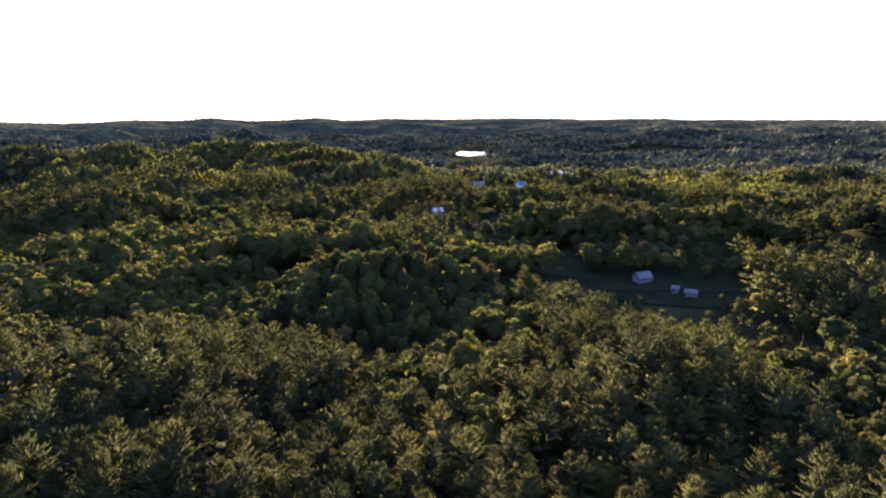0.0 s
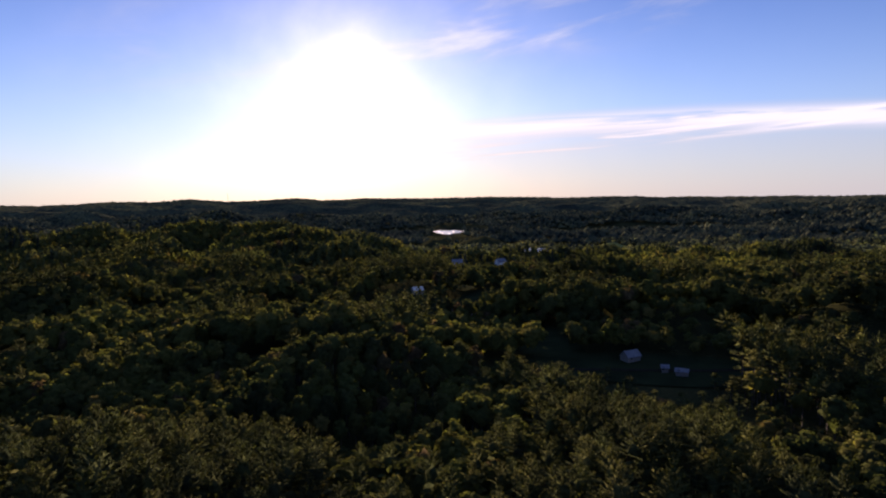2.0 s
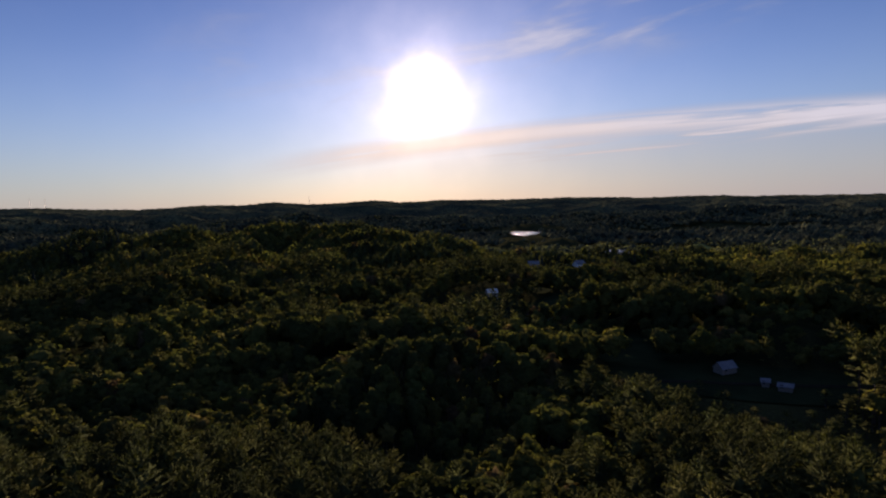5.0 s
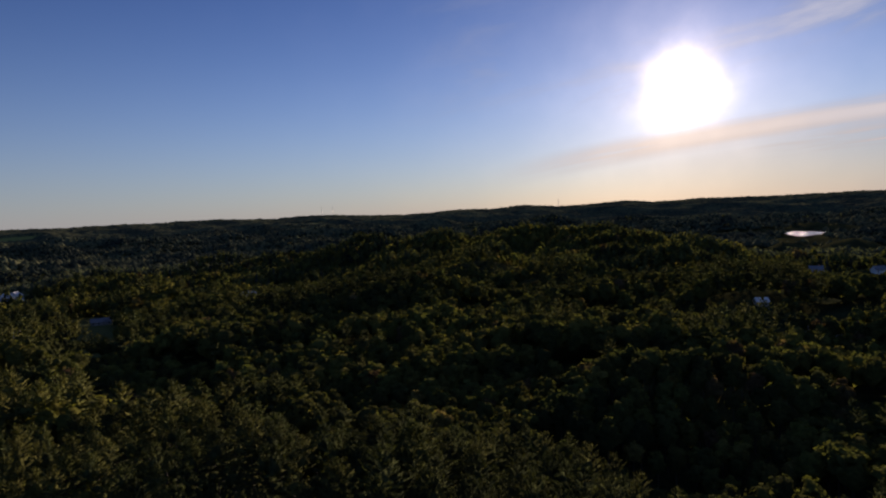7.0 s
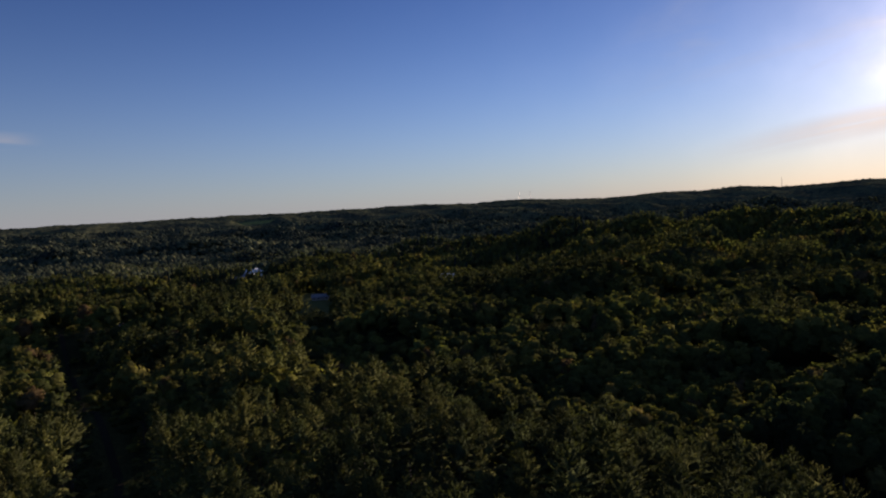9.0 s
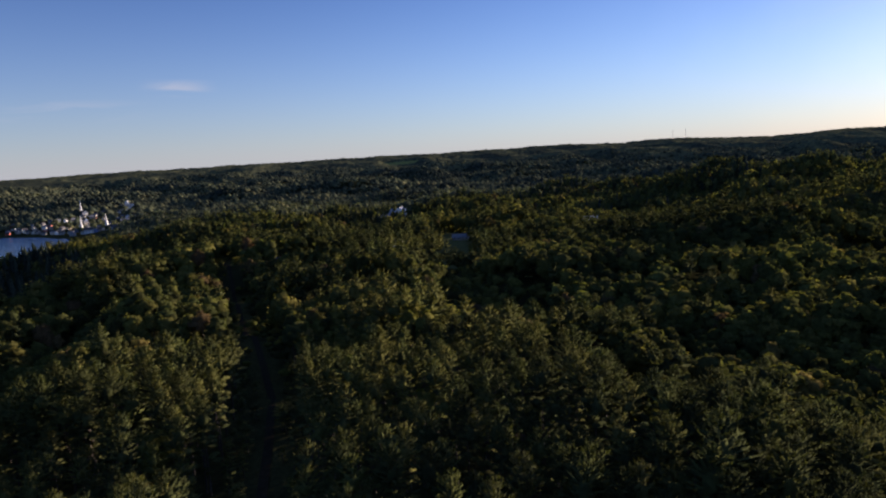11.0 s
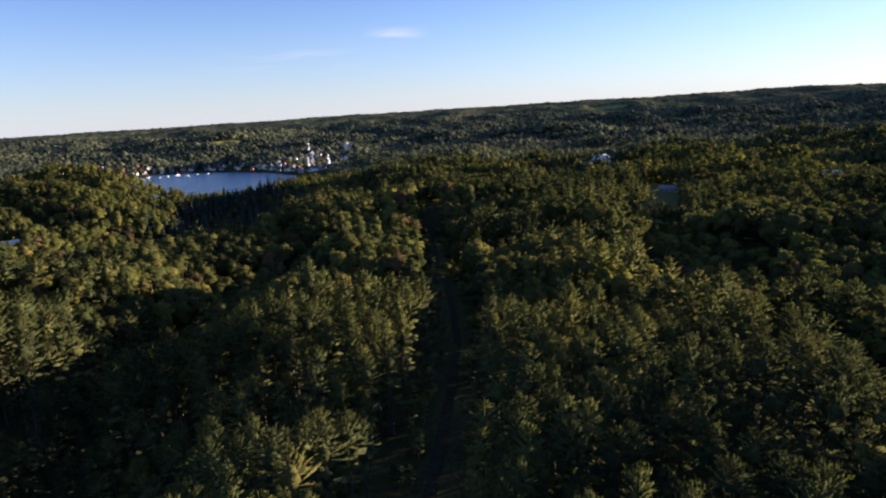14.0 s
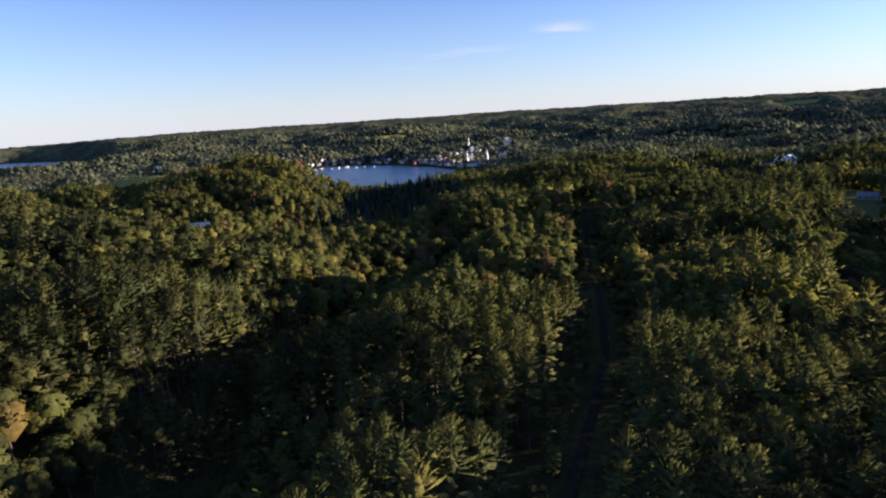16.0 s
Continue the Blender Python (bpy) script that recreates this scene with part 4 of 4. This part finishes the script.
def build_woods():
    g = np.random.default_rng(33)
    # nearest belt
    x, y = scatter(42, 165, 5.3, True, 1)
    p = kind_of(x, y)
    r = np.hypot(x - CX, y - CY)
    order = np.argsort(r)
    single = np.zeros(x.size, bool)
    for flag in (True, False):
        idx = [i for i in order if p[i] == flag][:260]
        single[idx] = True
    build_single_trees(x[single], y[single], p[single])
    rest = ~single
    near_p = [pine_crown(g, 8, 6, 6, 2.5, 0.16, 0.085, low=10) for _ in range(6)]
    near_l = [broadleaf_crown(g, 9, 126, 0.66) for _ in range(6)]
    forest(x[rest], y[rest], near_p, near_l, 41, "dense", [trunk_mesh(g, 16.0, 0.26, 5, 0, 0.6)])
    x, y = scatter(165, 250, 5.9, True, 10)
    forest(x, y, [pine_crown(g, 6, 6, 3, 2.7, 0.27, 0.13, low=10) for _ in range(6)], [broadleaf_crown(g, 9, 90, 0.7) for _ in range(6)], 44, "dense", [trunk_mesh(g, 16.0, 0.26, 5, 0, 0.6)])
    # under and behind the flight
    x, y = scatter(0, 42, 5.8, True, 2)
    xb, yb = scatter(0, 80, 5.9, False, 3)
    xc, yc = scatter(80, 200, 7.5, False, 13)
    h = np.random.default_rng(34)
    under_p = [pine_crown(h, 9, 8, 8, thick=0.15, wd=0.065, low=10) for _ in range(4)]
    under_l = [broadleaf_crown(h, 14, 420, 0.5) for _ in range(4)]
    mid_p = [pine_crown(g, 3, 5, 2, 2.7, 0.42, 0.22, low=4) for _ in range(6)]
    mid_l = [broadleaf_crown(g, 4, 56, 0.95, 3.9) for _ in range(8)]
    forest(x, y, under_p, under_l, 42, "dense", [trunk_mesh(g, 16.0, 0.26, 5, 0, 0.6)])
    forest(xb, yb, near_p, near_l, 48, "dense")
    forest(xc, yc, mid_p, [tufted_crown(g, 30, 1.3, 4.8) for _ in range(6)], 43, "dense")
    # undergrowth added to block sun behind the shaded field and fill the sunny slope
    for n, cx, cy, rx, ry, slant, lo, hi, label in ((170, 66, 362, 50, 20, -0.25, 0.38, 0.6, "bushy undergrowth added to keep low sun off the field"),
                                                    (420, -185, -66, 95, 30, 0.10, 0.42, 0.72, "leafy undergrowth filling the sunny pine slope")):
        a, d = g.uniform(0, math.tau, n), np.sqrt(g.uniform(0, 1, n))
        x, y = cx + rx * d * np.cos(a), cy + ry * d * np.sin(a) + slant * rx * d * np.cos(a)
        v, f, nr, tn = plant(near_l, x, y, g.uniform(lo, hi, n), g.uniform(0.75, 1.1, n), 71)
        tagged(new("undergrowth", mesh_from("undergrowth", v, f, LEAF, True, nr, tn)), label, "bushes", kind="stuff")
    # middle distance
    x, y = scatter(250, 400, 6.4, True, 4)
    forest(x, y, mid_p, [broadleaf_crown(g, 5, 75, 0.80, 4.1) for _ in range(8)], 45, "rolling")
    x, y = scatter(400, 620, 6.8, True, 14)
    forest(x, y, mid_p, mid_l, 46, "rolling")
    x, y = scatter(620, 1050, 7.2, True, 5)
    forest(x, y, [tufted_crown(g, 18, 1.2, 3.0, 18.0) for _ in range(6)], [tufted_crown(g, 24, 1.7, 4.2) for _ in range(10)], 47, "distant")
    x, y = scatter(200, 1000, 16.0, False, 6)
    lumps = [tufted_crown(g, 6, 3.0, 7.5, 19.0) for _ in range(8)]
    forest(x, y, lumps, lumps, 49, "distant")
    x, y = scatter(1050, 1550, 9.0, True, 7)
    small = [tufted_crown(g, 9, 2.0, 5.0) for _ in range(8)]
    forest(x, y, small, small, 51, "far hillside")
    x, y = scatter(1550, 2300, 12.0, True, 8)
    specks = [far_clump(g, 15.5) for _ in range(6)]
    forest(x, y, specks, specks, 53, "far hillside")
    x, y = scatter(2300, 3350, 14.5, True, 9)
    forest(x, y, specks, specks, 55, "farthest hillside")


def build_far_canopy():
    """The canopy of the far hills as one uneven sheet."""
    g = np.random.default_rng(61)
    for lo, hi, nr, a0, a1, na in ((2900, 4420, 110, -46, 136, 900), (1000, 4420, 60, 138, 312, 260)):
        x, y, f = polar_grid(np.geomspace(lo, hi, nr), np.radians(np.linspace(a0, a1, na)), False)
        z = land(x, y) + 9 + 3 * smooth((np.hypot(x - CX, y - CY) - 3250) / 150) + g.normal(0, 2.6, x.size) + 1.5 * waves(x, y, W_MID)
        open_ = ~trees_allowed(x, y)
        z = np.where(open_, land(x, y) - 3, z)
        tagged(new("far_woods", mesh_from("far_woods", np.stack([x, y, z], 1), f, HAZED_WOODS, True, None, g.uniform(0, 1, x.size))), "far wooded hills rising to the skyline", "woods", kind="stuff")


build_woods()
build_far_canopy()


# ---- buildings ----
def box_mesh(name, x0, x1, y0, y1, z0, z1, mat):
    v = [(x, y, z) for z in (z0, z1) for y in (y0, y1) for x in (x0, x1)]
    f = [(0, 2, 3, 1), (4, 5, 7, 6), (0, 1, 5, 4), (2, 6, 7, 3), (0, 4, 6, 2), (1, 3, 7, 5)]
    return mesh_from(name, v, f, mat)


def poly_mesh(name, v, faces, mat, smooth_shade=False):
    me = bpy.data.meshes.new(name)
    me.from_pydata([tuple(p) for p in v], [], faces)
    me.polygons.foreach_set("use_smooth", [smooth_shade] * len(faces))
    me.materials.append(mat)
    return me


def gable_walls(l, w, h, rise, mat):
    a, b = l / 2, w / 2
    v = [(-a, -b, -1.5), (a, -b, -1.5), (a, b, -1.5), (-a, b, -1.5), (-a, -b, h), (a, -b, h), (a, b, h), (-a, b, h), (-a, 0, h + rise), (a, 0, h + rise)]
    return poly_mesh("wall", v, [(0, 1, 5, 4), (2, 3, 7, 6), (1, 2, 6, 9, 5), (3, 0, 4, 8, 7), (0, 3, 2, 1), (4, 5, 9, 8), (6, 7, 8, 9)], mat)


def gable_roof(l, w, h, rise, mat, eave=0.45, t=0.22):
    a, b = l / 2 + eave, w / 2 + eave
    drop = rise * eave / (w / 2)
    v = []
    for dz in (0.03, 0.03 + t):
        for x in (-a, a):
            v += [(x, -b, h - drop + dz), (x, 0, h + rise + dz), (x, b, h - drop + dz)]
    f = [(0, 1, 4, 3), (1, 2, 5, 4), (9, 10, 7, 6), (10, 11, 8, 7), (0, 6, 7, 1), (1, 7, 8, 2), (3, 4, 10, 9), (4, 5, 11, 10), (0, 3, 9, 6), (2, 8, 11, 5)]
    return poly_mesh("roof", v, f, mat)


MATS = {"TIMBER_WALL": WOOD, "PALE_WALL": PALE_WALL, "CREAM_WALL": CREAM_WALL, "RED_WALL": RED_WALL, "BLUE_WALL": BLUE_WALL, "GREY_WALL": GREY_WALL,
        "DARK_ROOF": DARK_ROOF, "GREY_ROOF": GREY_ROOF, "PALE_ROOF": PALE_ROOF}


def build_house(x, y, turn, l, w, h, wall, roof, label, chimney=True):
    e = new("house")
    rise = w * 0.42
    e.matrix_world = pose(x, y, land1(x, y) + 0.6, 0, 0, turn)
    part("wall", gable_walls(l, w, h, rise, MATS[wall]), e)
    part("roof", gable_roof(l, w, h, rise, MATS[roof]), e)
    if chimney:
        part("chimney", box_mesh("chimney", l * 0.2, l * 0.2 + 0.7, -0.35, 0.35, h + rise * 0.6, h + rise + 0.9, BRICK), e)
    n = max(2, int(l // 3.2))
    win = box_mesh("window", -0.5, 0.5, -0.05, 0.05, 0, 1.3, GLASS)
    for side in (-1, 1):
        for lev in range(1 if h < 4.4 else 2):
            for k in range(n):
                if side < 0 and lev == 0 and k == n // 2:
                    d = part("door", box_mesh("door", -0.5, 0.5, -0.06, 0.06, 0, 2.05, WOOD), e)
                    d.location = (-l / 2 + (k + 0.5) * l / n, side * w / 2, 0.1)
                    continue
                o = part("window", win, e)
                o.location = (-l / 2 + (k + 0.5) * l / n, side * (w / 2 + 0.01), 1.0 + lev * 2.5 if h >= 4.4 else 1.0)
    return tagged(e, label, "house")


for row in HOUSES:
    build_house(*row, chimney=row[3] > 7 and "shed" not in row[8] and "hall" not in row[8])
TOWN_LABELS = {"PALE_WALL": "white gabled town house on the harbour shore", "CREAM_WALL": "cream gabled town house on the harbour shore", "RED_WALL": "red gabled town house on the harbour shore",
               "BLUE_WALL": "blue gabled town house on the harbour shore", "GREY_WALL": "grey shingled town house on the harbour shore"}
for row in TOWN:
    tagged(build_house(*row[:8], TOWN_LABELS[row[6]], False), group="houses of the harbour town")


def build_church(x, y, turn, tower, spire, label):
    e = new("church")
    e.matrix_world = pose(x, y, land1(x, y) + 0.8, 0, 0, turn)
    part("wall", gable_walls(20, 11, 7, 5, PALE_WALL), e, "white clapboard nave")
    part("roof", gable_roof(20, 11, 7, 5, DARK_ROOF), e)
    part("tower", box_mesh("tower", 10.02, 14.5, -2.3, 2.3, -1.5, tower, PALE_WALL), e)
    part("cornice", box_mesh("cornice", 9.7, 14.9, -2.6, 2.6, tower, tower + 0.6, PALE_WALL), e)
    n = 8
    ring = [(12.25 + 2.3 * math.cos(k * math.tau / n), 2.3 * math.sin(k * math.tau / n), tower + 0.6) for k in range(n)]
    part("spire", poly_mesh("spire", ring + [(12.25, 0, tower + 0.6 + spire)], [(k, (k + 1) % n, n) for k in range(n)] + [tuple(reversed(range(n)))], PALE_WALL), e, "slender white spire")
    for side in (-1, 1):
        for k in range(4):
            o = part("window", box_mesh("window", -0.6, 0.6, -0.05, 0.05, 0, 3.2, GLASS), e)
            o.location = (-7.5 + k * 5, side * 5.51, 2)
    return tagged(e, label, "church")


build_church(-1690, 76, 200, 15, 22, "white wooden church with tall slender spire")
build_church(-1395, 74, 250, 15, 21, "white wooden church near the shore")
build_church(-1400, 116, 230, 15, 21, "white wooden church with pointed spire")


def build_domed_hall(x, y):
    e = new("domed_hall")
    e.matrix_world = pose(x, y, land1(x, y) + 6, 0, 0, 95)
    part("wall", box_mesh("wall", -15, 15, -8, 8, -8, 9, PALE_WALL), e)
    part("roof", box_mesh("roof", -15.6, 15.6, -8.6, 8.6, 9, 9.9, GREY_ROOF), e)
    part("drum", box_mesh("drum", -4, 4, -4, 4, 9.9, 14, PALE_WALL), e)
    v, f, _ = blob((0, 0, 14), (4.2, 4.2, 5.5), np.random.default_rng(4), 0.0, True)
    part("dome", mesh_from("dome", v, f, PALE_ROOF, True), e)
    for k in range(5):
        o = part("window", box_mesh("window", -0.8, 0.8, -0.06, 0.06, 0, 3.5, GLASS), e)
        o.location = (-12 + k * 6, -8.01, 3)
    tagged(e, "white domed hall above the harbour town", "hall")


build_domed_hall(-1800, 178)


def build_institute(x, y, turn):
    e = new("institute")
    e.matrix_world = pose(x, y, land1(x, y) + 2, 0, 0, turn)
    part("wall", gable_walls(62, 13, 7, 4, GREY_WALL), e, "long grey wing")
    part("roof", gable_roof(62, 13, 7, 4, GREY_ROOF), e)
    for px, nm in ((8, "pavilion"), (28, "pavilion")):
        w = part(nm, gable_walls(11, 15, 10.5, 5.0, PALE_WALL), e, "white gabled pavilion")
        w.location = (px, 0.5, 0)
        w.rotation_euler = (0, 0, math.pi / 2 if px == 8 else 0)
        r = part("roof", gable_roof(11, 15, 10.5, 5.0, PALE_ROOF), w)
    win = box_mesh("window", -0.7, 0.7, -0.06, 0.06, 0, 1.8, GLASS)
    for side in (-1, 1):
        for k in range(14):
            o = part("window", win, e)
            o.location = (-29 + k * 2.5, side * 6.52, 2.5)
    tagged(e, "long institution with white gabled pavilions above the trees", "building")


build_institute(-905, 488, 125)


def build_mast(x, y, h):
    e = new("radio_mast")
    e.matrix_world = pose(x, y, land1(x, y))
    part("lattice", poly_mesh("lattice", [(-1.6, -1, 0), (1.6, -1, 0), (0, 1.8, 0), (-0.7, -0.4, h), (0.7, -0.4, h), (0, 0.8, h)], [(0, 1, 4, 3), (1, 2, 5, 4), (2, 0, 3, 5), (3, 4, 5), (2, 1, 0)], STEEL), e)
    part("antenna", box_mesh("antenna", -0.3, 0.3, -0.3, 0.3, h, h + 7, STEEL), e)
    for k in range(3):
        part("platform", box_mesh("platform", -1.8, 1.8, -1.4, 1.8, h * (0.55 + 0.2 * k), h * (0.55 + 0.2 * k) + 0.5, STEEL), e)
    tagged(e, "thin steel radio mast on the skyline ridge" if h > 40 else "steel lattice pylon standing above the woods", "mast", "radio masts")


build_mast(-2430, 3085, 58)
build_mast(-2375, 3125, 62)
build_mast(-1150, 3780, 60)


def build_pole(x, y, h=10.5):
    e = new("utility_pole")
    e.matrix_world = pose(x, y, land1(x, y), 0, 0, 30)
    v, f = trunk_mesh(np.random.default_rng(2), h, 0.17, 8, 0, 1.0)
    part("post", mesh_from("post", v, f, WOOD, True), e)
    part("crossarm", box_mesh("crossarm", -1.2, 1.2, -0.06, 0.06, h - 0.9, h - 0.75, WOOD), e)
    for k in (-1, 0, 1):
        part("insulator", box_mesh("insulator", k * 1.0 - 0.06, k * 1.0 + 0.06, -0.06, 0.06, h - 0.75, h - 0.5, STEEL), e)
    tagged(e, "grey wooden utility pole beside the road", "pole", "utility poles")


for p in ((-470, -136), (-500, -165), (-535, -215)):
    build_pole(*p)


def build_boat(x, y, turn, l, mast):
    e = new("boat")
    e.matrix_world = pose(x, y, LAKE_Z, 0, 0, turn)
    w = l * 0.16
    v = [(-l / 2, -w, -0.4), (l * 0.2, -w, -0.4), (l * 0.42, 0, -0.4), (l * 0.2, w, -0.4), (-l / 2, w, -0.4),
         (-l / 2, -w * 1.2, 1.0), (l * 0.22, -w * 1.2, 1.1), (l * 0.5, 0, 1.4), (l * 0.22, w * 1.2, 1.1), (-l / 2, w * 1.2, 1.0)]
    part("hull", poly_mesh("hull", v, [(0, 1, 6, 5), (1, 2, 7, 6), (2, 3, 8, 7), (3, 4, 9, 8), (4, 0, 5, 9), (5, 6, 7, 8, 9), (4, 3, 2, 1, 0)], PALE_WALL), e)
    part("cabin", box_mesh("cabin", -l * 0.15, l * 0.15, -w * 0.7, w * 0.7, 1.05, 2.4, PALE_WALL), e)
    if mast:
        part("mast", box_mesh("mast", -0.09, 0.09, -0.09, 0.09, 2.4, l * 1.1, STEEL), e)
    tagged(e, "white moored boat with mast on the harbour" if mast else "white motor boat moored in the harbour", "boat", "boats of the harbour")


def shore(a, d):
    e, t = LAKES[0], radians(LAKES[0][4])
    u, v = d * e[2] * math.cos(radians(a)), d * e[3] * math.sin(radians(a))
    return e[0] + u * math.cos(t) - v * math.sin(t), e[1] + u * math.sin(t) + v * math.cos(t)


for k in range(14):
    a = 150 + k * 6.3
    build_boat(*shore(a, 0.93 - 0.05 * (k % 3)), 40 * k, 7 + (k % 4) * 1.6, k % 3 != 1)


def build_wharf(a):
    x0, y0 = shore(a, 1.06)
    x1, y1 = shore(a, 0.94)
    e = new("wharf")
    e.matrix_world = pose(x0, y0, LAKE_Z, 0, 0, math.degrees(math.atan2(y1 - y0, x1 - x0)))
    ln = math.hypot(x1 - x0, y1 - y0)
    part("deck", box_mesh("deck", 0, ln, -2, 2, 1.2, 1.6, WOOD), e)
    for k in range(int(ln // 5) + 1):
        for sd in (-1.6, 1.6):
            part("pile", box_mesh("pile", k * 5 + 0.1, k * 5 + 0.45, sd - 0.17, sd + 0.17, -4, 1.2, WOOD), e)
    tagged(e, "timber wharf on piles at the harbour shore", "wharf", "wharves of the harbour")


for a in (168, 185, 204, 222):
    build_wharf(a)
